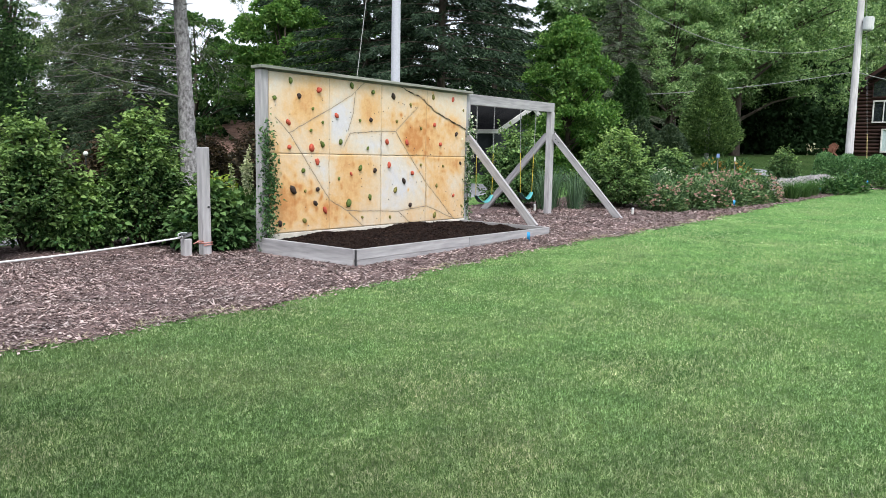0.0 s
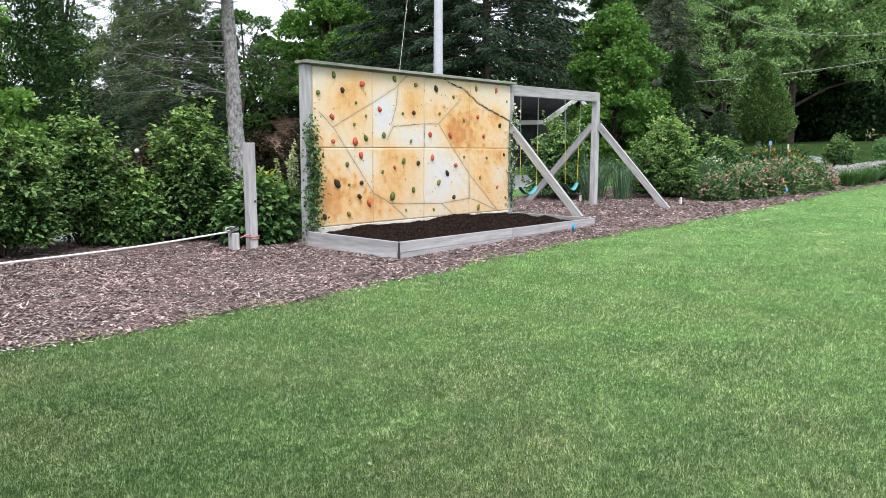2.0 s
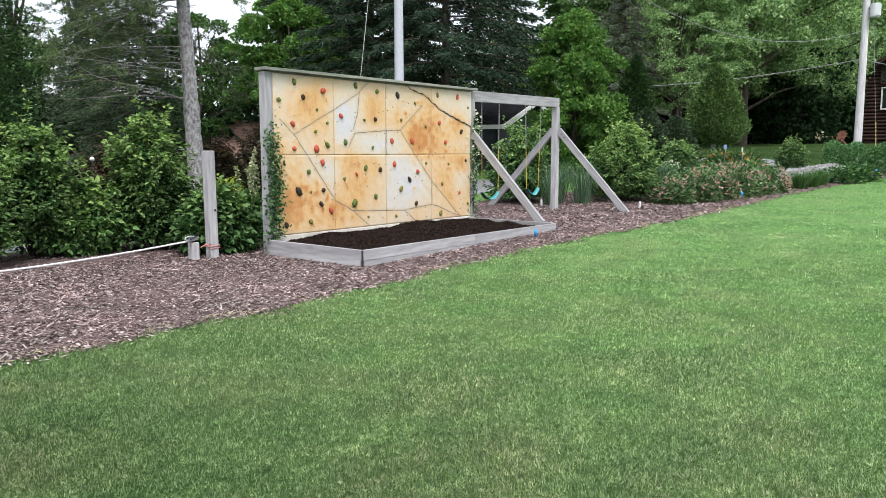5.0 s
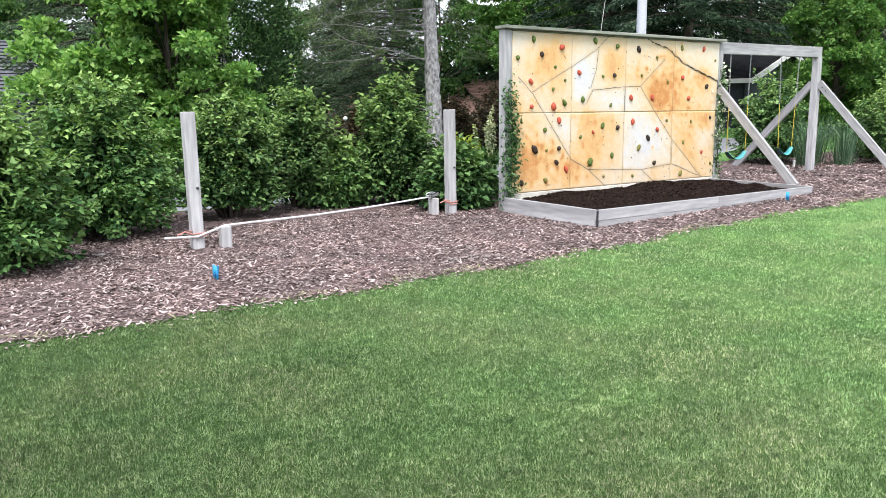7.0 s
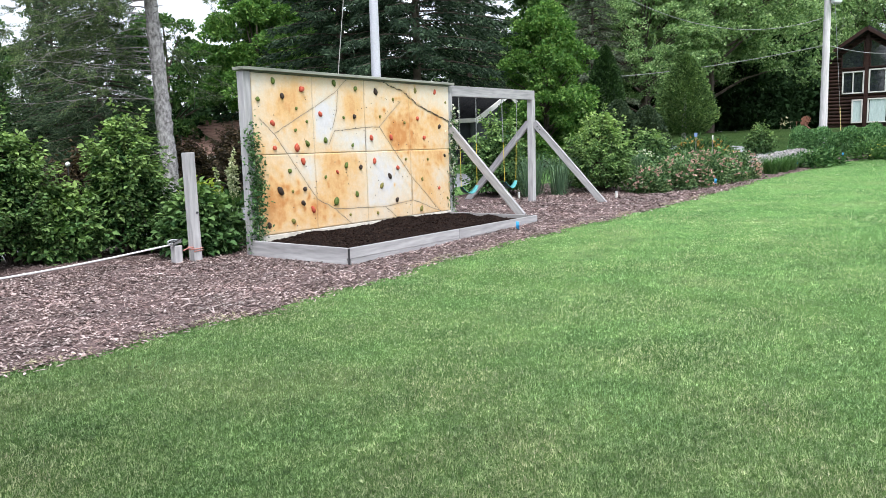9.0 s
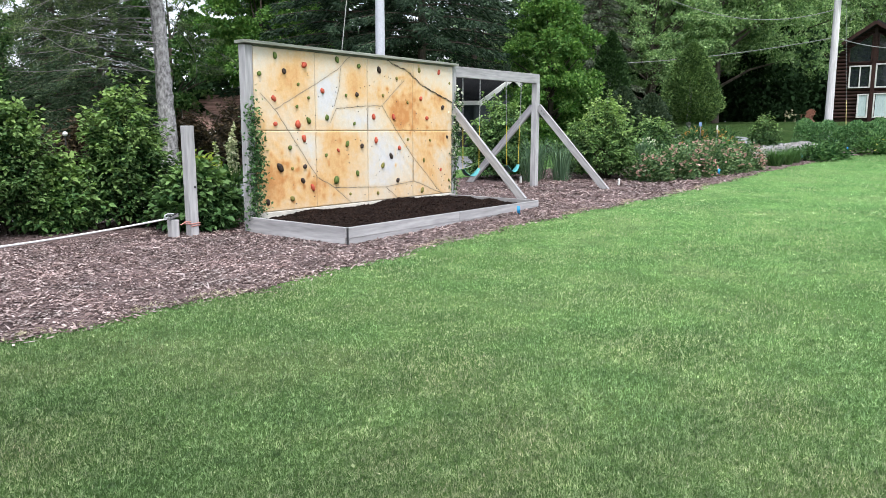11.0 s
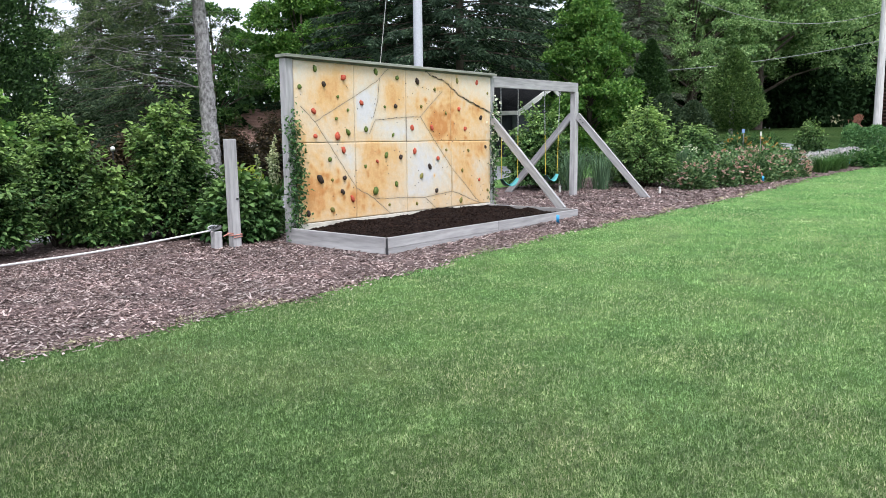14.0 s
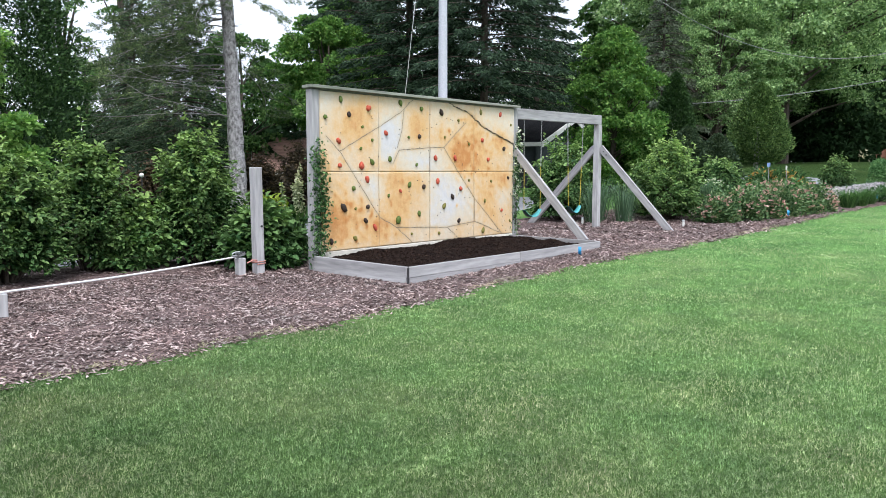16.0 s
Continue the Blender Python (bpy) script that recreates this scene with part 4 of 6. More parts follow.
def planter():
    bed = thing("planter_box", (2.3, -1.0, 0), "low weathered timber planter box before the climbing wall", "planter")
    board("board", (-0.19, -2.02, 0.178), (2.35, -2.02, 0.180), 0.045, 0.145, GREY_WOOD, bed)
    board("board", (2.355, -2.02, 0.180), (4.83, -2.02, 0.183), 0.045, 0.145, GREY_WOOD, bed)
    board("board", (-0.15, -2.018, 0.045), (2.9, -2.018, 0.050), 0.045, 0.115, GREY_WOOD, bed)
    board("board", (2.905, -2.018, 0.050), (4.83, -2.018, 0.053), 0.045, 0.115, GREY_WOOD, bed)
    board("board", (-0.165, -1.995, 0.13), (-0.165, -0.035, 0.13), 0.045, 0.24, GREY_WOOD, bed)
    board("board", (4.8, -1.995, 0.15), (4.8, -0.02, 0.15), 0.045, 0.22, GREY_WOOD, bed)
    # Dark strip added for the shaded open gap at this corner.
    board("corner_gap", (-0.19, -2.046, 0.02), (-0.19, -2.046, 0.25), 0.035, 0.006, DARK_STEEL, bed, "dark strip in place of the open corner gap", 0.001)
    for x, y in ((-0.13, -1.95), (4.75, -1.95)):
        board("corner_stake", (x, y, -0.1), (x, y, 0.22), 0.06, 0.06, GREY_WOOD, bed)
    # the soil
    xs, ys = np.linspace(-0.14, 4.77, 150), np.linspace(-1.99, -0.02, 60)
    X, Y = np.meshgrid(xs, ys)

    def height(x, y):
        x, y = np.asarray(x, float), np.asarray(y, float)
        back = 0.195 + 0.065 * np.exp(-((x - 1.0) / 0.4) ** 2) + 0.09 * np.exp(-((x - 3.1) / 0.6) ** 2) + 0.06 * np.exp(-((x - 4.1) / 0.4) ** 2) + 0.03 * np.exp(-((x - 2.1) / 0.3) ** 2)
        f = (y + 2.0) / 2.0
        mid = 0.065 * np.sin(np.pi * np.clip(f, 0, 1)) * smooth(-0.15, 0.9, x) * smooth(4.8, 4.0, x)
        rough = 0.034 * np.sin(5.1 * x + 2 * np.sin(3 * y)) * np.sin(4.3 * y + x) + 0.02 * np.sin(13 * x) * np.sin(11 * y + 2 * x)
        return 0.19 + (back - 0.19) * f ** 1.5 + mid + rough * np.sin(np.pi * np.clip(f, 0.05, 1)) ** 0.5
    Z = height(X, Y) + np.random.default_rng(4).normal(size=X.shape) * 0.010
    n, m = X.shape
    i = np.arange(n * m).reshape(n, m)
    F = np.stack((i[:-1, :-1], i[:-1, 1:], i[1:, 1:], i[1:, :-1]), -1).reshape(-1, 4)
    soil = alone("soil", mesh_np("soil", np.stack((X, Y, Z), -1).reshape(-1, 3), F, SOIL), "heaped dark brown bark mulch filling the planter", "soil")
    rng = np.random.default_rng(6)
    p = scatter(-0.12, 4.75, -1.97, -0.04, 950, rng, lambda x, y: x > -1)
    V, F = splinters(p, height(p[:, 0], p[:, 1]) + 0.004, rng.uniform(0.02, 0.055, len(p)), rng.uniform(0.01, 0.022, len(p)), rng)
    ob = part("bark_litter", mesh_np("bark_litter", V, F, SOILCHIP, True), None, None)
    under(ob, soil)
    tagged(ob, kind="stuff")


def swing_frame():
    fr = thing("swing_set", (6.7, 0.1, ground_z(6.7, 0.1)), "weathered grey timber swing set with diagonal braces", "swing set")
    gz = ground_z(8.34, 0.1)
    board("beam", (5.035, 0.1, 2.662), (8.385, 0.1, 2.69), 0.10, 0.21, GREY_WOOD, fr)
    board("post", (8.305, 0.1, gz - 0.2), (8.305, 0.1, 2.582), 0.14, 0.14, GREY_WOOD, fr)
    board("brace", (8.32, 0.03, 2.06), (8.38, -1.74, gz - 0.03), 0.07, 0.15, GREY_WOOD, fr)
    board("brace", (8.30, 0.17, 2.06), (8.36, 2.05, gz - 0.05), 0.07, 0.15, GREY_WOOD, fr)
    board("brace", (4.93, -0.01, 1.93), (4.89, -1.69, 0.22), 0.07, 0.15, GREY_WOOD, fr)
    for x, y, z in ((8.325, -0.07, 1.96), (8.328, -0.14, 1.89)):
        bm = bmesh.new()
        bmesh.ops.create_cone(bm, cap_ends=True, segments=6, radius1=0.014, radius2=0.014, depth=0.02, matrix=pose(x - 0.04, y, z, 0, 90))
        part("bolt", bm, DARK_STEEL, fr, "dark bolt head")
    return fr


TEAL = plain("teal_plastic", (0.07, 0.32, 0.33), 0.45)
YELLOW = plain("yellow_sleeve", (0.62, 0.50, 0.06), 0.45)


def link_chain(p0, p1, parent, gauge=0.004):
    """A welded chain: oval links, each turned a quarter against the last."""
    p0, p1 = np.array(p0, float), np.array(p1, float)
    d = p1 - p0
    n = int(np.linalg.norm(d) / 0.034)
    x = d / np.linalg.norm(d)
    s1 = unit(np.cross(x, (0, 1, 0.2)))
    s2 = np.cross(x, s1)
    a = np.linspace(0, 6.283, 9)
    V, F, off = [], [], 0
    for i in range(n):
        c = p0 + d * (i + 0.5) / n
        s = s1 if i % 2 else s2
        path = [(c + x * 0.022 * math.cos(q) + s * 0.011 * math.sin(q), gauge) for q in a]
        v, f = tubes([path], 4)
        V.append(v), F.append(f + off)
        off += len(v)
    return part("chain", mesh_np("chain", np.concatenate(V), np.concatenate(F), STEEL), None, parent, "thin grey steel chain")


def swing(x0, x1, zs, yaw, label):
    sw = thing("swing", ((x0 + x1) / 2, 0.1, 2.58), label, "swing", "swings under the beam")
    lo = []
    for x, k in ((x0, 1), (x1, -1)):
        top = (x, 0.1, 2.57)
        end = (x + k * 0.05, 0.1 + yaw * k, zs + 0.14)
        mid = tuple(np.array(top) + (np.array(end) - top) * 0.52)
        link_chain(top, mid, sw)
        V, F = tubes([[(mid, 0.006), (end, 0.006)]], 8)
        part("sleeve", mesh_np("sleeve", V, F, YELLOW), None, sw, "yellow plastic chain sleeve")
        bm = bmesh.new()
        bmesh.ops.create_cone(bm, cap_ends=True, segments=10, radius1=0.02, radius2=0.012, depth=0.05, matrix=pose(x, 0.1, 2.575))
        part("hanger", bm, STEEL, sw, "steel hanger")
        lo.append(np.array(end))
    # belt seat sagging between the chains
    n, V = 15, []
    for i in range(n):
        f = i / (n - 1)
        c = lo[0] + (lo[1] - lo[0]) * f + (0, 0, -0.15 * math.sin(math.pi * f) ** 0.8)
        w = 0.075 * (0.55 + 0.45 * math.sin(math.pi * f))
        for dz in (0.006, -0.006):
            V += [c + (0, -w, dz), c + (0, w, dz)]
    F = []
    for i in range(n - 1):
        b = 4 * i
        F += [(b, b + 1, b + 5, b + 4), (b + 2, b + 6, b + 7, b + 3), (b, b + 4, b + 6, b + 2), (b + 1, b + 3, b + 7, b + 5)]
    me = mesh_np("seat", V, F, TEAL)
    # Faces on the seat's underside take a separate dark green.
    me.materials.append(plain("dark_green_underside", (0.012, 0.05, 0.045), 0.6))
    for i in range(1, len(F), 4):
        me.polygons[i].material_index = 1
    part("seat", me, None, sw, "teal plastic belt seat, dark below")


def post_and_line():
    """Timber posts, short stakes and the white strap stretched between them."""
    for x, y, h, lean, l in ((-4.95, -0.37, 1.58, 1.5, "weathered grey timber post standing alone in the mulch"), (-0.89, 0.35, 1.58, 0.4, "weathered grey timber post near the climbing wall")):
        p = thing("timber_post", (x, y, 0), l, "post", "strap posts")
        board("shaft", (x, y, -0.2), (x - 0.01, y + lean * 0.02, h), 0.135, 0.135, GREY_WOOD, p, bevel=0.008)
        bm = bmesh.new()
        bmesh.ops.create_cone(bm, cap_ends=True, segments=8, radius1=0.016, radius2=0.016, depth=0.02, matrix=pose(x + 0.02, y - 0.07, 0.72, 90))
        part("knot", bm, DARK_STEEL, p, "dark bolt hole")
        loop = []
        for k in range(9):
            cx, cy = ((-1, -1), (1, -1), (1, 1), (-1, 1))[k % 4]
            loop.append(((x + 0.074 * cx, y + 0.074 * cy, 0.165 + 0.008 * k), 0.008))
        tail = [((x - 0.074, y - 0.078, 0.20), 0.008), ((x - 0.16, y - 0.09, 0.24), 0.008), ((x - 0.24, y - 0.06, 0.20), 0.008)]
        V, F = tubes([loop, tail], 6)
        part("cord", mesh_np("cord", V, F, plain("red_cord", (0.52, 0.24, 0.20), 0.8)), None, p, "thin red cord tied round the post")
    for x, y, h in ((-4.67, -0.52, 0.27), (-1.17, 0.40, 0.27)):
        st = thing("stake", (x, y, 0), "short weathered timber stake sunk in the mulch", "stake", "strap stakes")
        board("shaft", (x, y, -0.1), (x, y, h), 0.12, 0.12, GREY_WOOD, st, bevel=0.008)
    cord = thing("strap", (-2.9, -0.1, 0.27), "white webbing strap stretched between two stakes", "strap")
    pts = [(-5.3, -0.30, 0.16), (-4.97, -0.46, 0.17), (-4.80, -0.53, 0.24), (-4.67, -0.535, 0.282)]
    for i in range(1, 11):
        f = i / 10
        pts.append((-4.67 + 3.45 * f, -0.535 + 0.93 * f, 0.285 - 0.03 * math.sin(math.pi * f) + 0.01 * f))
    V, F = tubes([[(p, 0.013) for p in pts]], 6)
    part("webbing", mesh_np("webbing", V, F, plain("white_webbing", (0.72, 0.72, 0.74), 0.8)), None, cord)
    V, F = tubes([[((-1.24 + 0.10 * math.cos(a), 0.375 + 0.03 * math.cos(a), 0.335 + 0.028 * math.sin(a)), 0.009) for a in np.linspace(0.3, 5.9, 14)]], 6)
    part("loop", mesh_np("loop", V, F, plain("grey_webbing", (0.50, 0.52, 0.54), 0.8)), None, cord, "loose loop of grey webbing")
    for d in (-0.03, 0.03):
        board("side_plate", (-1.25 + d * 0.3, 0.365 - d, 0.318), (-1.09 + d * 0.3, 0.43 - d, 0.332), 0.004, 0.05, STEEL, cord, "", 0.001)
    board("ratchet", (-1.28, 0.36, 0.30), (-1.10, 0.43, 0.315), 0.05, 0.035, STEEL, cord, "steel ratchet buckle", 0.004)
    board("ratchet_handle", (-1.25, 0.34, 0.325), (-1.12, 0.39, 0.355), 0.035, 0.012, DARK_STEEL, cord, "", 0.003)


def flagpole():
    x, y = 3.2, 0.36
    p = thing("flagpole", (x, y, 0), "tall white painted metal pole behind the climbing wall", "flagpole")
    V, F = tubes([[((x, y, -0.2), 0.085), ((x, y, 3), 0.085), ((x, y, 9.5), 0.055)]], 20)
    part("shaft", mesh_np("shaft", V, F, WHITE_PAINT), None, p)
    bm = bmesh.new()
    bmesh.ops.create_uvsphere(bm, u_segments=16, v_segments=10, radius=0.09, matrix=pose(x, y, 9.55))
    part("finial", bm, WHITE_PAINT, p)
    V, F = tubes([[((1.95, 0.11, 2.75), 0.006), ((2.45, 0.2, 5.3), 0.006), ((3.13, 0.34, 9.4), 0.006)]], 5)
    part("halyard", mesh_np("halyard", V, F, plain("grey_rope", (0.35, 0.35, 0.34), 0.9)), None, p, "thin grey rope running to the top")


def marker_flag(x, y, h=0.26):
    z = ground_z(x, y)
    f = thing("marker_flag", (x, y, z), "small blue plastic marker flag on a wire", "marker flag", "blue marker flags")
    V, F = tubes([[((x, y, z - 0.05), 0.002), ((x, y, z + h), 0.002)]], 4)
    part("wire", mesh_np("wire", V, F, STEEL), None, f)
    V = []
    for i in range(6):
        q = i / 5
        for d in (0.0, 0.004):
            V += [(x + 0.05 * q + d, y - 0.03 * math.sin(5 * q) - 0.05 * q, z + h - 0.02 * q), (x + 0.04 * q + d, y - 0.03 * math.sin(4 * q) - 0.04 * q, z + h - 0.12 - 0.03 * q)]
    F = []
    for i in range(5):
        b = 4 * i
        F += [(b, b + 1, b + 5, b + 4), (b + 2, b + 6, b + 7, b + 3), (b, b + 4, b + 6, b + 2), (b + 1, b + 3, b + 7, b + 5)]
    part("pennant", mesh_np("pennant", V, F, plain("blue_plastic", (0.03, 0.30, 0.62), 0.5)), None, f, "bright blue plastic pennant")


climbing_wall()
planter()
swing_frame()
swing(5.40, 6.02, 0.58, 0.02, "teal belt swing with yellow sleeves hanging near the wall")
swing(7.02, 7.66, 0.60, -0.02, "teal belt swing with yellow sleeves beside the outer post")
post_and_line()
flagpole()
for x, y, h in ((3.62, -2.32, 0.18), (-5.35, -2.2, 0.17), (12.1, -2.98, 0.27), (18.5, -3.5, 0.28), (22.2, -4.15, 0.26)):
    marker_flag(x, y, h)

# ---- plants by the wall ----
for x, y, rx, ry, h, seed, m, n, l in (
        (-6.95, -0.45, 0.85, 0.85, 1.75, 21, LEAF_LIGHT, 10000, "dense light green shrub at the bed's edge"),
        (-5.65, 1.25, 1.08, 0.95, 2.15, 22, LEAF_LIGHT, 11000, "tall light green shrub with upright shoots"),
        (-7.6, 1.6, 1.2, 1.2, 2.2, 29, LEAF_LIGHT, 12000, "tall light green shrub beyond the bed's edge"),
        (-3.75, 2.05, 1.0, 0.8, 1.88, 23, LEAF_DEEP, 10000, "dense green shrub behind the timber post"),
        (-2.42, 2.5, 0.8, 0.75, 2.1, 24, LEAF_DEEP, 9500, "rounded green shrub beside the drive"),
        (-0.82, 2.15, 1.0, 0.85, 2.25, 25, LEAF_DEEP, 11000, "dark green pointed shrub with pale upright shoots")):
    shrub((x, y), rx, ry, h * 1.06, seed, m, int(n * 1.22), 0.078, label=l, group="shrub hedge", foot=0.09 if -4.5 < x < -2 else 0.04, point=0.68 if x > -4.5 else 0.9)
shrub((-0.42, 0.85), 0.72, 0.55, 1.1, 26, LEAF_BROAD, 5000, 0.12, label="low leafy shrub beside the climbing wall", group="shrub hedge")
shrub((9.6, 1.9), 1.1, 1.0, 2.2, 27, LEAF_SHRUB, 9000, label="green shrub behind the swings")
shrub((11.05, -0.4), 1.1, 1.0, 2.35, 28, LEAF_OLIVE, 12500, 0.075, label="tall rounded green shrub beside the swing frame")

# ---- trees ----
spring = broadleaf((-4.1, 6.7), 5.4, 1.95, 31, LEAF_SPRING, 0.15, 70, 400, 0.125, "bright green broadleaved tree behind the shrub hedge", make=leaves)
arborvitae((-1.6, 8.6), 8.8, 1.85, 32, "tall dark dense cedar tree", 0.02, 60000, "cedar_tree", CEDAR, 0.095)
sp1 = conifer((13.5, 11.2), 16, 3.7, 33, NEEDLE, 0.03, 160, 70, 0.225, "tall dark green spruce with drooping boughs")
conifer((29.0, 8.6), 10.5, 2.3, 43, NEEDLE_PALE, 0.05, 120, 75, 0.16, "pale grey-green spruce behind the maple")
sp2 = conifer((14.7, 8.6), 15, 4.0, 34, NEEDLE, 0.26, 165, 85, 0.215, "tall dark spruce behind the climbing wall")
old = conifer((5.2, 13.4), 7.8, 2.4, 35, NEEDLE_GREY, 0.05, 130, 115, 0.115, "grey-green young spruce beyond the drive")
bl1 = broadleaf((14.1, 16.5), 7.7, 2.6, 36, LEAF_MAPLE, 0.38, 60, 720, 0.145, "tall green broadleaved tree among the spruces")
maple = broadleaf((17.0, 4.6), 5.8, 1.85, 37, LEAF_MAPLE, 0.05, 140, 380, 0.12, "bright green maple with layered foliage", "maple_tree", tier=0.7)
big = broadleaf((37.5, 9.3), 17, 7.0, 38, LEAF_TREE, 0.22, 300, 200, 0.20, "tall wide green broadleaved tree", tier=0.7, lump=0.55)
for x, y, h, seed in ((9.6, 32.4, 13, 46), (12.4, 31.2, 14, 47)):
    broadleaf((x, y), h, 2.0, seed, LEAF_WOOD, 0.3, 46, 90, 0.15, "slender tree with thin sparse foliage", "slender_tree", tier=0.4)
far_big = broadleaf((47, 15), 18.7, 7.7, 41, LEAF_TREE, 0.2, 230, 170, 0.26, "wide green broadleaved tree at the wood's edge", tier=0.7, lump=0.6)
far_small = broadleaf((-4, 27), 6.9, 2.6, 42, LEAF_WOOD, 0.08, 60, 300, 0.16, "small green broadleaved tree beyond the drive")
arborvitae((21.1, 0.98), 3.6, 1.12, 39, "egg-shaped clipped cedar on bare lower stems", 0.21)
for x, y, h, r, seed in ((18.6, 2.55, 2.1, 0.95, 44), (19.3, 1.75, 1.8, 0.85, 45)):
    arborvitae((x, y), h, r, seed, "feathery dark juniper behind the flower border", 0.0, 15000, "juniper", NEEDLE_GREY, 0.12)
arborvitae((23.5, 5.35), 4.4, 1.0, 40, "tall narrow dark green cedar tree", 0.05, 26000, "cedar_tree", CEDAR, 0.12)
for ob, rows in ((spring, ((-3.4, 6.1, 140, 0.86),)), (sp1, ((26.5, 14.5, 130, 0.95), (17.5, 18.5, 20, 1.1), (25.5, 19.5, 200, 1.0), (22.0, 22.5, 300, 1.05))),
                 (old, ((8.0, 21.5, 80, 1.12), (-2.4, 18.5, 40, 1.45))),
                 (bl1, ((20.5, 22, 60, 1.3),)),
                 (far_small, ((2.5, 27, 100, 1.0), (-12, 20, 10, 1.5), (7.5, 25, 290, 0.92), (4.3, 25.5, 30, 1.0), (13.2, 21.8, 200, 1.12), (38, 16, 120, 1.7), (-8.5, 31.5, 70, 1.9), (-4.5, 30, 160, 1.6))),
                 (big, ((33, 7.5, 250, 0.55), (44, 7.5, 80, 0.95), (31, 17, 200, 0.42))),
                 (far_big, ((55, 7.6, 20, 0.78), (49, 11, 280, 0.82), (62, 17, 60, 1.1), (68, 10, 200, 1.0), (79, 1, 10, 1.2), (84, 4.8, 100, 1.2), (81, 10, 310, 1.1)))):
    for x, y, turn, size in rows:
        moved(ob, x, y, turn, size)


# ---- large old spruce with bare lower limbs ----
def old_spruce(x, y, h):
    rng = np.random.default_rng(51)
    t = thing("old_spruce", (x, y, ground_z(x, y)), "old spruce with a thick grey trunk and bare lower limbs", "tree")
    trunk = [[((0.15, -0.10, -0.2), 0.27), ((0.13, -0.08, 0.6), 0.225), ((0.07, -0.03, 3), 0.185), ((-0.05, 0, 6), 0.145), ((0, 0, h * 0.6), 0.12), ((0, 0, h), 0.02)]]
    path = trunk[0]
    zs = np.linspace(-0.2, h, 120)
    fine = [((np.interp(z, [p[2] for p, r in path], [p[0] for p, r in path]), np.interp(z, [p[2] for p, r in path], [p[1] for p, r in path]), z), float(np.interp(z, [p[2] for p, r in path], [r for p, r in path])) * rng.uniform(0.96, 1.05)) for z in zs]
    V, F = tubes([fine], 22)
    V[:, :2] += rng.normal(size=(len(V), 2)) * 0.008
    part("trunk", mesh_np("trunk", V, F, BARK_GREY), None, None, "thick pale grey flaking trunk").parent = t
    limbs, P, D = [], [], []
    for i in range(165):
        f = i / 165
        z0 = 2.7 + (h - 3.2) * f + rng.uniform(-0.22, 0.22)
        if z0 < 4.2 and rng.uniform() < 0.4:
            continue
        girth = rng.choice((0.006, 0.009, 0.013, 0.018))
        low = z0 < 7.0
        away = z0 > 4.0 and rng.uniform() < 0.33
        a = math.radians(rng.uniform(-95, 40) if away else rng.uniform(105, 220)) if low else rng.uniform(0, 6.283)
        out = np.array((math.cos(a), math.sin(a), 0))
        side = np.array((-out[1], out[0], 0))
        L = (3.3 * (1 - f) ** 0.8 + 0.4) * rng.uniform(0.55, 1.1) * (0.7 if away else 1.0)
        s = np.linspace(0, 1, 8)
        bend, lift, sag = rng.normal() * 1.0, rng.uniform(-0.05, 0.25), (rng.uniform(0.55, 0.95) if away else rng.uniform(0.1, 0.42) if z0 < 4.6 else rng.uniform(0.3, 0.75))

        def at(q):
            return np.array((0, 0, z0)) + out * L * q + side * (bend * q * q + 0.12 * math.sin(8 * q + i)) + (0, 0, 0.07 * math.sin(6 * q + 2.1 * i) * q) + (0, 0, L * (lift * q - sag * q * q + 0.18 * q ** 3))
        limbs.append([(at(q), girth * (1 - q) + 0.004) for q in s])
        for k in range(int(6 + 3.6 * L)):
            q = rng.uniform(0.12, 1.0)
            b = at(q)
            w = out * rng.uniform(0.2, 0.9) + side * rng.choice((-1, 1)) * rng.uniform(0.3, 1) + (0, 0, rng.uniform(-0.5, 0.12))
            e = b + unit(w) * rng.uniform(0.3, 0.95)
            limbs.append([(b, 0.005), ((b + e) / 2 + rng.normal(size=3) * 0.05, 0.0035), (e, 0.0015)])
            green = rng.uniform() < (0.10 + 0.55 * q + 0.7 * f + (0.35 if z0 > 4.2 else 0.0) + (0.3 if away else 0.0))
            m = rng.integers(85, 120) if green else rng.integers(0, 3)
            g = rng.uniform(0.15, 1.0, m)[:, None]
            P.append(b + (e - b) * g + rng.normal(size=(m, 3)) * 0.03)
            D.append(np.tile(unit(w), (m, 1)) * 0.7 + rng.normal(size=(m, 3)) * 0.5 + (0, 0, -0.1))
    for k in range(46):
        a, z = rng.uniform(0, 6.283), rng.uniform(0.8, 6.5)
        out = np.array((math.cos(a), math.sin(a), rng.uniform(-0.2, 0.3)))
        b = np.array((0.06 - 0.02 * z, -0.02, z))
        limbs.append([(b, 0.016), (b + out * rng.uniform(0.25, 0.5), 0.006)])
    V, F = tubes(limbs, 3)
    part("limb", mesh_np("limb", V, F, DEADWOOD), None, None, "thin bare grey limbs and twigs").parent = t
    P, D = np.concatenate(P), np.concatenate(D)
    n = len(P)
    V, F = slivers(P, D, rng.uniform(0.6, 1.3, n) * 0.072, rng.uniform(0.7, 1.3, n) * 0.019, rng)
    part("crown", mesh_np("crown", V, F, NEEDLE_OLD), None, None).parent = t


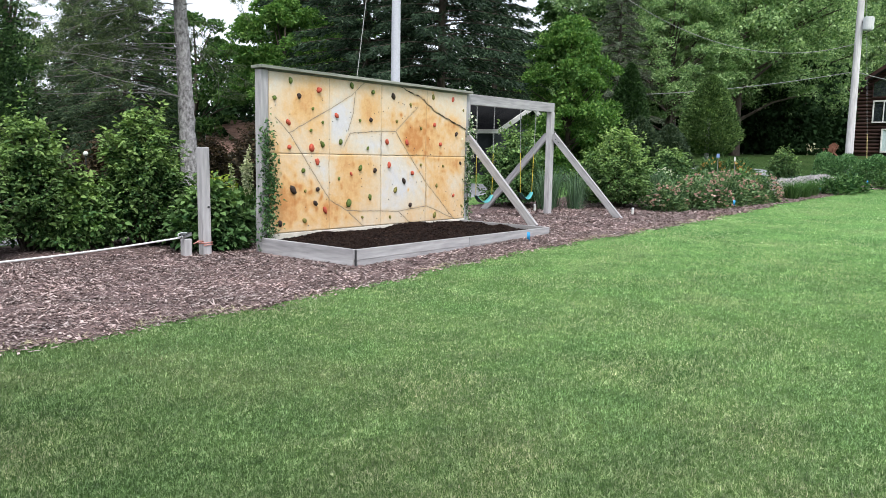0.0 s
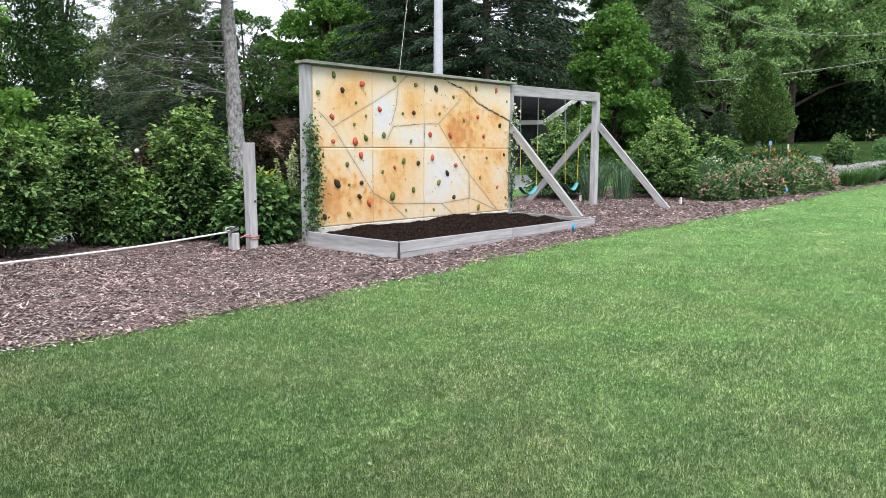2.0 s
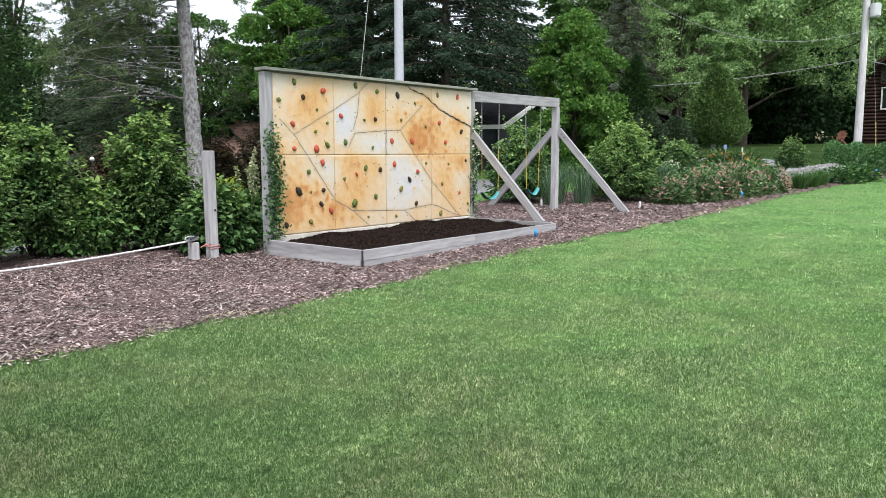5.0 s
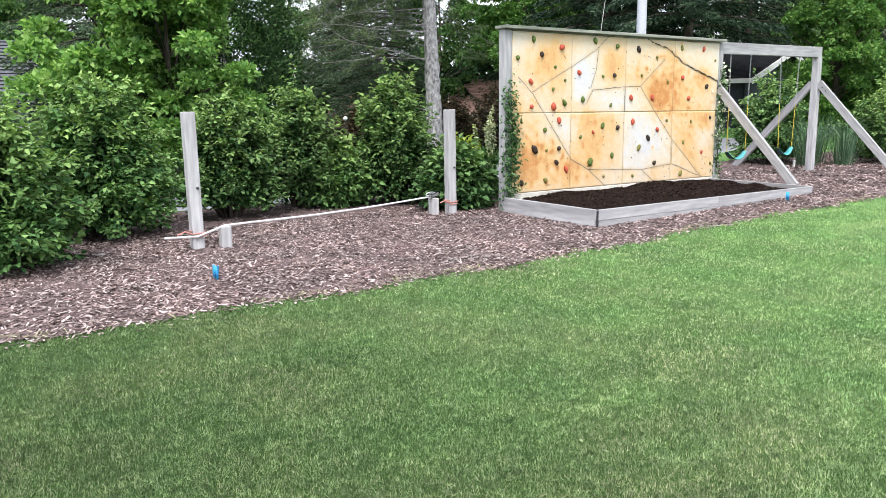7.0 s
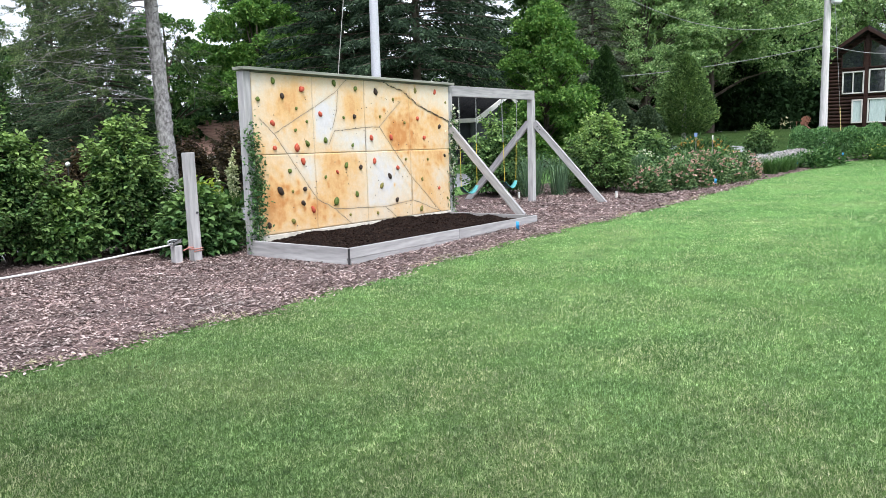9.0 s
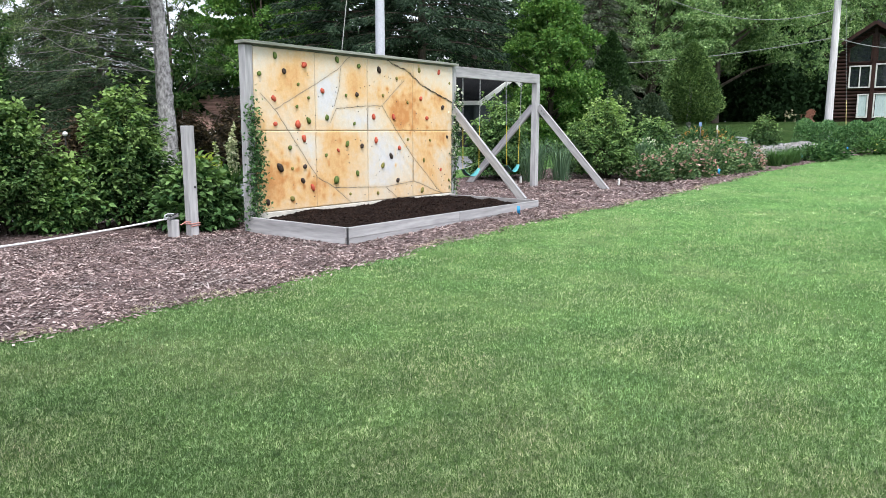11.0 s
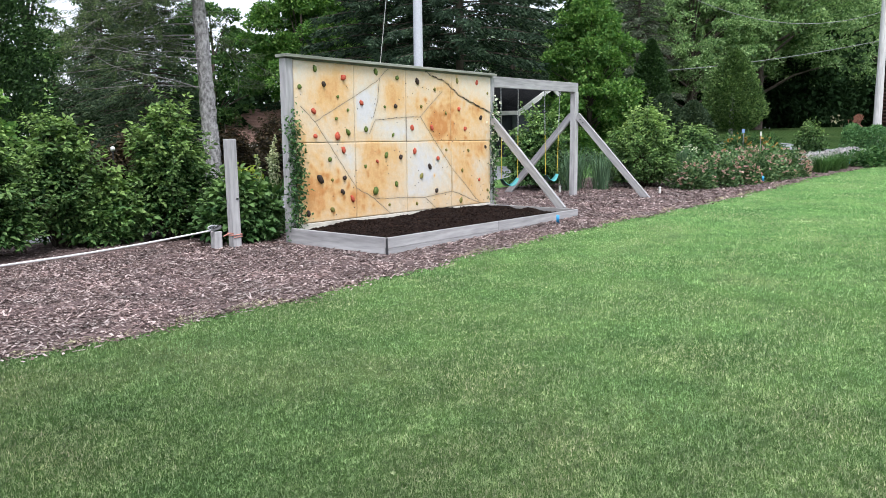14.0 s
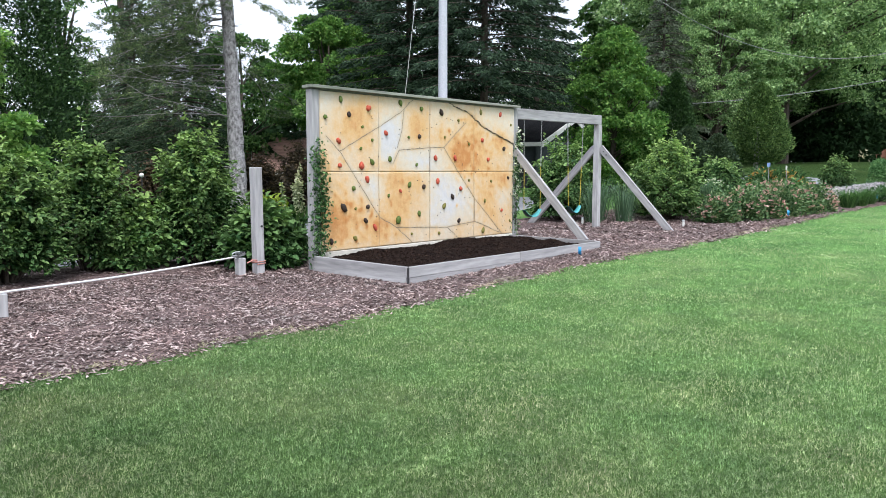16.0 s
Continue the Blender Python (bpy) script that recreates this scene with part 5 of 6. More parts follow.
# ---- smaller plants ----
def clump(name, x, y, r, h, seed, material, n, L, W, label, flowers=(), upright=0.6, category="plant", group=""):
    """A low leafy plant; flowers: (material, how many, size, part label)."""
    rng = np.random.default_rng(seed)
    t = thing(name, (x, y, ground_z(x, y)), label, category, group)
    d = ball_points(n, rng)
    d[:, 2] = np.abs(d[:, 2])
    lump = 1 + 0.18 * np.sin(5 * np.arctan2(d[:, 1], d[:, 0]) + seed) + 0.12 * np.sin(9 * d[:, 2] + 3 * d[:, 0] * 5)
    rr = rng.uniform(0.5, 1.03, n) * lump
    P = d * np.array((r, r, h)) * rr[:, None]
    D = d * (1, 1, 0.5) + rng.normal(size=(n, 3)) * 0.5 + (0, 0, upright)
    V, F = ovate(P, D * (1, 1, 0.6), rng.uniform(0.7, 1.3, n) * L, rng.uniform(0.8, 1.3, n) * W, rng)
    part("foliage", mesh_np("foliage", V, F, material, True), None, None).parent = t
    for mat_, count, size, l in flowers:
        d = ball_points(count, rng)
        d[:, 2] = np.abs(d[:, 2]) * 0.9 + 0.15
        d = d[rng.integers(0, max(4, count // 4), count)] + rng.normal(size=(count, 3)) * 0.1
        c = unit(d) * np.array((r, r, h)) * rng.uniform(0.96, 1.1, (count, 1))
        k = 6
        base = np.repeat(c, k, 0)
        way = ball_points(count * k, rng) * (1, 1, 0.4) + np.repeat(d, k, 0) * 0.7
        V, F = leaves(base, way, size, size * 0.75, rng, -0.1)
        part("blossom", mesh_np("blossom", V, F, mat_), None, None, l).parent = t
    return t


def tussock(x, y, h, r, seed, material, n, label, name="ornamental_grass", group=""):
    """A fountain of long narrow blades."""
    rng = np.random.default_rng(seed)
    t = thing(name, (x, y, ground_z(x, y)), label, "grass", group)
    a = rng.uniform(0, 6.283, n)
    out = np.stack((np.cos(a), np.sin(a), 0 * a), 1)
    b = out * (rng.uniform(0, 0.35, n) * r)[:, None]
    L = h * rng.uniform(0.65, 1.1, n)
    reach = r * rng.uniform(0.2, 1.0, n)
    V = np.empty((n, 6, 3))
    s = np.stack((-np.sin(a), np.cos(a), 0 * a), 1) * 0.006
    mid = b + out * (reach * 0.35)[:, None] + np.array((0, 0, 1)) * (L * 0.62)[:, None]
    tip = b + out * reach[:, None] + np.array((0, 0, 1)) * (L * (1.0 - 0.25 * reach / r))[:, None]
    for i, (p, w) in enumerate(((b, 1.0), (mid, 0.9), (tip, 0.15))):
        V[:, 2 * i], V[:, 2 * i + 1] = p - s * w, p + s * w
    i = (np.arange(n) * 6)[:, None]
    F = np.concatenate((i + (0, 1, 3, 2), i + (2, 3, 5, 4)))
    part("blade", mesh_np("blade", V.reshape(-1, 3), F, material), None, None).parent = t
    return t


def vine(pts, n, spread, seed, label, pale=0):
    """A climber: twining stem and many small leaves along a line."""
    rng = np.random.default_rng(seed)
    pts = np.array(pts, float)
    t = thing("vine", tuple(pts[0]), label, "vine")
    q = pts - pts[0]
    f = rng.uniform(0, len(q) - 1.001, n)
    k = f.astype(int)
    c = q[k] + (q[k + 1] - q[k]) * (f - k)[:, None] + rng.normal(size=(n, 3)) * np.array(spread)
    V, F = leaves(c, rng.normal(size=(n, 3)) + (0, -0.6, -0.3), rng.uniform(0.035, 0.075, n), rng.uniform(0.025, 0.05, n), rng)
    part("foliage", mesh_np("foliage", V, F, LEAF_SHRUB), None, None).parent = t
    if pale:
        f = rng.uniform(len(q) * 0.3, len(q) - 1.001, pale)
        k = f.astype(int)
        c = q[k] + (q[k + 1] - q[k]) * (f - k)[:, None] + rng.normal(size=(pale, 3)) * np.array(spread) * 1.2
        V, F = leaves(c, rng.normal(size=(pale, 3)) + (0, -0.8, 0), rng.uniform(0.05, 0.08, pale), 0.05, rng)
        part("blossom", mesh_np("blossom", V, F, PETAL_WHITE), None, None, "small white blossom").parent = t
    path = [(p + np.array((0.02 * math.sin(9 * i), 0.02 * math.cos(9 * i), 0)), 0.008) for i, p in enumerate(q)]
    V, F = tubes([path], 5)
    part("stem", mesh_np("stem", V, F, BARK_DARK), None, None).parent = t


PETAL_PINK = leafy("pink_petal", (0.46, 0.22, 0.25), (0.62, 0.38, 0.39), (0.74, 0.58, 0.56), 0.2)
PETAL_LILAC = leafy("lilac_petal", (0.56, 0.50, 0.66), (0.68, 0.62, 0.75), (0.78, 0.74, 0.83), 0.2)
PETAL_ORANGE = leafy("orange_petal", (0.52, 0.27, 0.08), (0.62, 0.38, 0.13), (0.68, 0.49, 0.22), 0.2)
PETAL_WHITE = leafy("white_petal", (0.62, 0.64, 0.56), (0.72, 0.73, 0.66), (0.8, 0.8, 0.76), 0.2)
PETAL_CREAM = leafy("cream_petal", (0.42, 0.46, 0.28), (0.55, 0.57, 0.40), (0.66, 0.66, 0.52), 0.2)
PETAL_YELLOW = leafy("yellow_petal", (0.55, 0.52, 0.08), (0.66, 0.62, 0.14), (0.72, 0.70, 0.3), 0.2)
LEAF_ROSE = leafy("rose_leaf", (0.032, 0.076, 0.036), (0.112, 0.200, 0.094), (0.27, 0.37, 0.20), 0.2)
LEAF_GOLD = leafy("golden_leaf", (0.16, 0.24, 0.03), (0.28, 0.36, 0.05), (0.42, 0.48, 0.10), 0.3)
LEAF_BLUE = leafy("blue_green_blade", (0.07, 0.13, 0.085), (0.13, 0.22, 0.145), (0.23, 0.34, 0.235), 0.25)
# Near-black leaf: the shade under the trees is put into its colour.
LEAF_DARK = leafy("shade_dark_leaf", (0.011, 0.023, 0.011), (0.016, 0.034, 0.015), (0.025, 0.050, 0.021), 0.1, 0.95, 0.02)
LEAF_COPPER = leafy("copper_leaf", (0.014, 0.014, 0.010), (0.030, 0.024, 0.017), (0.065, 0.050, 0.032), 0.2)


def flower_spikes(x, y, h, seed):
    rng = np.random.default_rng(seed)
    t = thing("flower_spikes", (x, y, ground_z(x, y)), "tall cream flower spikes over broad green leaves", "flower")
    stems, P, D = [], [], []
    for i in range(10):
        b = np.array((rng.normal() * 0.16, rng.normal() * 0.16, 0))
        e = b + (rng.normal() * 0.1, rng.normal() * 0.1, h * rng.uniform(0.8, 1.05))
        stems.append([(b, 0.008), (e, 0.004)])
        m = 90
        f = rng.uniform(0.6, 1.0, m)[:, None]
        P.append(b + (e - b) * f)
        D.append(ball_points(m, rng) * (1, 1, 0.5))
    V, F = tubes(stems, 5)
    part("stalk", mesh_np("stalk", V, F, LEAF_SHRUB), None, None).parent = t
    V, F = leaves(np.concatenate(P), np.concatenate(D), 0.06, 0.035, rng)
    part("blossom", mesh_np("blossom", V, F, PETAL_CREAM), None, None, "cream blossom").parent = t
    n = 500
    d = ball_points(n, rng)
    V, F = leaves(d * (0.35, 0.35, 0.3) + (0, 0, h * 0.35), d + (0, 0, 0.3), 0.14, 0.06, rng)
    part("foliage", mesh_np("foliage", V, F, LEAF_LIGHT), None, None).parent = t


def undergrowth():
    """Low woodland growth in arcs round the camera's stand, coloured as shade, that closes the view under the trees."""
    rng = np.random.default_rng(77)
    V, F, n = [], [], 0
    blobs = []
    for i in range(330):
        a = math.radians(rng.uniform(-12, 112) if i % 3 else rng.uniform(7, 34))
        d = rng.uniform(46, 66)
        x, y = d * math.cos(a) - 6, d * math.sin(a) - 8
        if x > 30:
            d = rng.uniform(80, 90) if a < math.radians(13) else rng.uniform(57, 70)
            x, y = d * math.cos(a) - 6, d * math.sin(a) - 8
        else:
            d = rng.uniform(44, 50) if abs(math.degrees(a) - 51) < 7 else rng.uniform(34, 46)
            x, y = d * math.cos(a) - 6, d * math.sin(a) - 8
        s = rng.uniform(1.2, 2.8) if x > 20 else rng.uniform(1.0, 1.7)
        if x > 20 and a < math.radians(6.5):
            continue
        for z in ((-0.1, 0.9, 2.0, 3.2, 4.8) if x > 20 else (0.6, 1.7, 2.6)):
            blobs.append(((x + rng.normal(), y + rng.normal(), ground_z(x, y) + z), (s, s, s * 0.75)))
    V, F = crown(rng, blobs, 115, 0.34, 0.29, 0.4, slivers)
    alone("undergrowth", mesh_np("undergrowth", V, F, LEAF_DARK), "dense woodland undergrowth below the trees, darkened as in shade", "undergrowth", kind="stuff")


def hedge_row(x0, y0, x1, y1, h, seed, material, label):
    rng = np.random.default_rng(seed)
    mx, my = (x0 + x1) / 2, (y0 + y1) / 2
    t = thing("clipped_hedge", (mx, my, ground_z(mx, my)), label, "hedge")
    n = 42000
    f = rng.uniform(0, 1, n)
    a = rng.uniform(-0.2, math.pi + 0.2, n)
    wob = 1 + 0.12 * np.sin(9 * f * 6.28) + 0.1 * np.sin(23 * f)
    q = rng.uniform(0.72, 1.03, n)
    P = np.stack((x0 + (x1 - x0) * f - mx + np.cos(a) * 0.75 * wob * q, y0 + (y1 - y0) * f - my, 0.1 + np.abs(np.sin(a)) * (h - 0.1) * wob * q), 1)
    P[:, 2] += terrain(P[:, 0] + mx, P[:, 1] + my) - t.location.z
    D = np.stack((np.cos(a), 0 * a, np.sin(a)), 1) + rng.normal(size=(n, 3)) * 0.6
    V, F = slivers(P, D, rng.uniform(0.07, 0.13, n), rng.uniform(0.045, 0.075, n), rng)
    part("foliage", mesh_np("foliage", V, F, material), None, None).parent = t


# ---- buildings ----
LOG = surface("log_siding", (0.020, 0.009, 0.007), (0.052, 0.022, 0.017), 2, 14, 0.6, 0.4, stretch=(1, 0.15, 1))
SHINGLE = surface("grey_shingle", (0.085, 0.092, 0.105), (0.15, 0.16, 0.18), 5, 40, 0.9, 0.6)
# Shadow line under each shingle course, painted as a darker grey.
SHINGLE_SHADOW = surface("shingle_shadow_line", (0.02, 0.022, 0.026), (0.04, 0.043, 0.05), 5, 40, 0.9, 0.4)
SHINGLE_DARK = surface("dark_shingle", (0.016, 0.017, 0.02), (0.035, 0.037, 0.042), 4, 30, 0.9, 0.6)
SHINGLE_RUST = surface("rust_shingle", (0.27, 0.17, 0.145), (0.42, 0.28, 0.24), 5, 40, 0.9, 0.6)
SIDING = surface("blue_grey_siding", (0.16, 0.18, 0.21), (0.24, 0.26, 0.29), 3, 40, 0.7, 0.2)
SIDING_DARK = surface("slate_siding", (0.035, 0.04, 0.05), (0.07, 0.078, 0.095), 3, 40, 0.7, 0.2)
TRIM_PAINT = plain("pale_trim", (0.66, 0.66, 0.64), 0.5)
CURTAIN = surface("pale_curtain", (0.40, 0.55, 0.56), (0.62, 0.72, 0.72), 6, 20, 0.8, 0.2, stretch=(1, 6, 0.3))


def window_glass():
    m, nt, b = shader("window_glass")
    b.inputs["Base Color"].default_value = (0.02, 0.025, 0.03, 1)
    b.inputs["Roughness"].default_value, b.inputs["Specular IOR Level"].default_value = 0.04, 0.9
    return m


GLASS = window_glass()


def poly_part(name, corners, thick, material, parent, label=""):
    """A flat slab with the given outline, thickened along its normal."""
    bm = bmesh.new()
    f = bm.faces.new([bm.verts.new(c) for c in corners])
    bm.normal_update()
    n = f.normal * thick
    ex = bmesh.ops.extrude_face_region(bm, geom=[f])
    bmesh.ops.translate(bm, vec=n, verts=[v for v in ex["geom"] if isinstance(v, bmesh.types.BMVert)])
    bmesh.ops.recalc_face_normals(bm, faces=bm.faces[:])
    return part(name, bm, material, parent, label)


def window_unit(parent, x, y, z, w, h, lights, pane, name="window"):
    """A window in a wall that faces -x: frame round it, panes set back."""
    win = poly_part(name, [(x, y - w / 2, z), (x, y + w / 2, z), (x, y + w / 2, z + h), (x, y - w / 2, z + h)], 0.02, GLASS, parent)
    for a, b in (((y - w / 2, z), (y - w / 2, z + h)), ((y + w / 2, z), (y + w / 2, z + h)), ((y - w / 2 - 0.05, z), (y + w / 2 + 0.05, z)), ((y - w / 2 - 0.05, z + h), (y + w / 2 + 0.05, z + h))):
        board("frame", (x - 0.05, *a), (x - 0.05, *b), 0.09, 0.10, TRIM_PAINT, win, bevel=0.008)
    for i in range(1, lights):
        yy = y - w / 2 + w * i / lights
        board("mullion", (x - 0.05, yy, z + 0.05), (x - 0.05, yy, z + h - 0.05), 0.07, 0.08, TRIM_PAINT, win, bevel=0.006)
    if pane:
        for i in range(lights):
            yy = y - w / 2 + w * (i + 0.5) / lights
            poly_part("curtain", [(x - 0.035, yy - w / lights * 0.42, z + 0.06), (x - 0.035, yy + w / lights * 0.42, z + 0.06), (x - 0.035, yy + w / lights * 0.42, z + h - 0.06), (x - 0.035, yy - w / lights * 0.42, z + h - 0.06)], 0.01, pane, win, "pale blue curtain")
    return win


def log_house(x, y, zb):
    hw, eave, peak, deep = 2.85, 5.2, 7.05, 9.0
    ho = thing("log_house", (x, y, zb), "two-storey dark red-brown log house with gable windows", "house")
    poly_part("wall", [(x, y - hw, zb - 1), (x, y + hw, zb - 1), (x, y + hw, zb + eave), (x, y, zb + peak), (x, y - hw, zb + eave)], 0.2, LOG, ho)
    for s in (-1, 1):
        poly_part("wall", [(x + 0.2, y + s * hw, zb - 1), (x + deep, y + s * hw, zb - 1), (x + deep, y + s * hw, zb + eave), (x + 0.2, y + s * hw, zb + eave)], 0.2, LOG, ho)
        poly_part("roof", [(x - 0.8, y + s * (hw + 0.7), zb + eave - 0.45), (x + deep, y + s * (hw + 0.7), zb + eave - 0.45), (x + deep, y, zb + peak + 0.1), (x - 0.8, y, zb + peak + 0.1)], 0.18, SHINGLE_DARK, ho)
        board("barge_board", (x - 0.82, y + s * (hw + 0.7), zb + eave - 0.5), (x - 0.82, y, zb + peak + 0.05), 0.06, 0.25, LOG, ho)
    # the log courses
    for i in range(26):
        z = zb + 0.1 + i * 0.27
        half = hw if z < zb + eave else hw * (zb + peak - z) / (peak - eave)
        if half > 0.3:
            V, F = tubes([[((x - 0.02, y - half, z), 0.13), ((x - 0.02, y + half, z), 0.13)]], 8)
            part("log", mesh_np("log", V, F, LOG), None, ho)
    board("corner_post", (x - 0.16, y, zb - 0.5), (x - 0.16, y, zb + peak - 0.3), 0.2, 0.25, LOG, ho)
    window_unit(ho, x - 0.18, y + 0.9, zb + 2.35, 1.42, 1.6, 2, None)
    window_unit(ho, x - 0.18, y - 1.3, zb + 2.35, 2.2, 1.7, 2, None)
    window_unit(ho, x - 0.18, y + 0.56, zb + 0.1, 0.66, 1.7, 1, CURTAIN)
    window_unit(ho, x - 0.18, y - 0.85, zb + 0.1, 1.3, 1.75, 1, CURTAIN)
    for s, y0, y1 in ((1, y + 0.2, y + 1.75), (-1, y - 0.2, y - 1.75)):
        top = zb + peak - (abs(y0 - y) + 0.25) * (peak - eave) / hw - 0.4
        low = zb + 4.25
        far_top = max(low + 0.25, zb + peak - abs(y1 - y) * (peak - eave) / hw - 0.6)
        win = poly_part("gable_window", [(x - 0.16, y0, low), (x - 0.16, y1, low), (x - 0.16, y1, far_top), (x - 0.16, y0, top)], 0.03, GLASS, ho)
        for a, b in (((y0, low), (y1, low)), ((y1, low), (y1, far_top)), ((y1, far_top), (y0, top)), ((y0, top), (y0, low))):
            board("frame", (x - 0.2, *a), (x - 0.2, *b), 0.08, 0.09, LOG, win)


def gable_house(x, y, zb, length, width, wall_h, rise, turn, wall_mat, roof_mat, label, over=0.4):
    """A plain house with a ridge along its length; built at the origin, then turned."""
    ho = thing("house", (0, 0, 0), label, "house")
    l, w = length / 2, width / 2
    for s in (-1, 1):
        poly_part("wall", [(-l, s * w, -0.5), (l, s * w, -0.5), (l, s * w, wall_h), (-l, s * w, wall_h)], 0.15, wall_mat, ho)
        poly_part("gable", [(s * l, -w, -0.5), (s * l, w, -0.5), (s * l, w, wall_h), (s * l, 0, wall_h + rise), (s * l, -w, wall_h)], 0.15, wall_mat, ho)
        k = over * rise / w
        roof = poly_part("roof", [(-l - over, s * (w + over), wall_h - k + 0.1), (l + over, s * (w + over), wall_h - k + 0.1), (l + over, 0, wall_h + rise + 0.1), (-l - over, 0, wall_h + rise + 0.1)], 0.12, roof_mat, ho)
        # On the grey roof the courses are dark to draw their shadow lines.
        for i in range(22):
            f = i / 22
            up = 0.25 if s < 0 else 0.14
            board("shingle_course", (-l - over, s * (w + over) * (1 - f), wall_h - k + up + (rise + k) * f), (l + over, s * (w + over) * (1 - f), wall_h - k + up + (rise + k) * f), 0.07, 0.04, SHINGLE_SHADOW if roof_mat is SHINGLE else roof_mat, roof, bevel=0)
        board("gutter", (-l - over, s * (w + over + 0.05), wall_h - k + 0.05), (l + over, s * (w + over + 0.05), wall_h - k + 0.05), 0.12, 0.16, TRIM_PAINT, ho, "white gutter")
        for e in (-1, 1):
            board("barge_board", (e * (l + over + 0.02), s * (w + over), wall_h - k + 0.03), (e * (l + over + 0.02), 0, wall_h + rise + 0.03), 0.04, 0.22, TRIM_PAINT, ho)
    ho.matrix_basis = pose(x, y, zb, 0, 0, turn)
    return ho


def utility_pole(x, y):
    z = ground_z(x, y)
    p = thing("utility_pole", (x, y, z), "tall weathered grey wooden utility pole with a transformer", "utility pole")
    V, F = tubes([[((x, y, z - 0.3), 0.165), ((x, y, z + 4), 0.135), ((x, y, z + 11), 0.115)]], 14)
    ob = part("shaft", mesh_np("shaft", V, F, BLEACHED), None, p)
    bm = bmesh.new()
    bmesh.ops.create_cone(bm, cap_ends=True, segments=18, radius1=0.20, radius2=0.20, depth=0.52, matrix=pose(x - 0.12, y - 0.34, z + 6.0))
    bmesh.ops.bevel(bm, geom=[e for e in bm.edges if abs(e.verts[0].co.z - e.verts[1].co.z) < 0.01], offset=0.04, segments=2, affect="EDGES")
    part("transformer", bm, plain("pale_grey_enamel", (0.55, 0.57, 0.58), 0.4), p, "pale grey transformer can")
    board("bracket", (x, y, z + 6.1), (x - 0.1, y - 0.3, z + 6.1), 0.06, 0.08, DARK_STEEL, p)
    board("guy_guard", (x + 0.5, y - 0.62, z - 0.1), (x + 0.42, y - 0.52, z + 1.75), 0.026, 0.026, plain("faded_yellow_plastic", (0.55, 0.46, 0.20), 0.6), p, "yellow guy wire guard")
    V, F = tubes([[((x + 0.42, y - 0.52, z + 1.7), 0.008), ((x + 0.05, y - 0.05, z + 8.5), 0.008)]], 4)
    part("guy_wire", mesh_np("guy_wire", V, F, STEEL), None, p)

    def cable(a, b, sag, r):
        pts = []
        for i in range(25):
            f = i / 24
            q = np.array(a) + (np.array(b) - np.array(a)) * f
            q[2] -= sag * 4 * f * (1 - f)
            pts.append((q, r))
        V, F = tubes([pts], 4)
        part("cable", mesh_np("cable", V, F, plain("pale_cable", (0.26, 0.27, 0.26), 0.6)), None, p, "thin pale overhead cable")
    cable((x, y, z + 4.2), (25.2, 5.5, 4.43), 0.15, 0.016)
    cable((x, y, z + 5.3), (17.64, 4.66, 8.4), 1.42, 0.012)
    cable((x, y, z + 4.2), (60, -3.5, ground_z(60, -3) + 6.2), 0.6, 0.018)


def adirondack(x, y, turn, material, label):
    ch = thing("garden_chair", (0, 0, 0), label, "chair", "garden chairs")
    for i in range(7):
        yy = -0.27 + 0.09 * i
        board("back_slat", (0.25, yy * 0.9, 0.3), (0.62, yy * 1.15, 1.0 - 2.2 * yy * yy), 0.08, 0.02, material, ch, bevel=0.004)
    for i in range(6):
        board("seat_slat", (-0.3 + 0.1 * i, -0.28, 0.40 - 0.025 * i), (-0.3 + 0.1 * i, 0.28, 0.40 - 0.025 * i), 0.085, 0.02, material, ch, bevel=0.004)
    for s in (-1, 1):
        board("leg", (-0.3, s * 0.31, 0), (-0.3, s * 0.31, 0.55), 0.09, 0.025, material, ch, bevel=0.004)
        board("rear_leg", (-0.32, s * 0.28, 0.38), (0.75, s * 0.28, 0.02), 0.025, 0.11, material, ch, bevel=0.004)
        board("arm", (-0.4, s * 0.36, 0.565), (0.42, s * 0.36, 0.565), 0.13, 0.02, material, ch, bevel=0.004)
    ch.matrix_basis = pose(x, y, ground_z(x, y), 0, 0, turn)


def globe_lamp(x, y):
    z = ground_z(x, y)
    g = thing("globe_lamp", (x, y, z), "white glass globe lamp on a slim dark post", "lamp")
    V, F = tubes([[((x, y, z - 0.1), 0.016), ((x, y, z + 1.42), 0.012)]], 8)
    part("post", mesh_np("post", V, F, DARK_STEEL), None, g)
    bm = bmesh.new()
    bmesh.ops.create_uvsphere(bm, u_segments=20, v_segments=12, radius=0.038, matrix=pose(x, y, z + 1.45))
    for f in bm.faces:
        f.smooth = True
    part("globe", bm, plain("opal_glass", (0.78, 0.80, 0.82), 0.2), g, "white opal globe")


def garden_sign(x, y, top, w, h, material, label):
    """A small plate with rounded corners on a slim stake."""
    z = ground_z(x, y)
    g = thing("garden_sign", (x, y, z), label, "sign", "garden signs")
    V, F = tubes([[((x, y, z - 0.1), 0.012), ((x, y, z + top - h / 2), 0.010)]], 8)
    part("stake", mesh_np("stake", V, F, STEEL), None, g)
    bm = box_bm(0.015, w, h, 0.005)
    ob = part("plate", bm, material, None)
    ob.matrix_basis = pose(x - 0.018, y, z + top - h / 2, 0, 0, 18)
    under(ob, g)


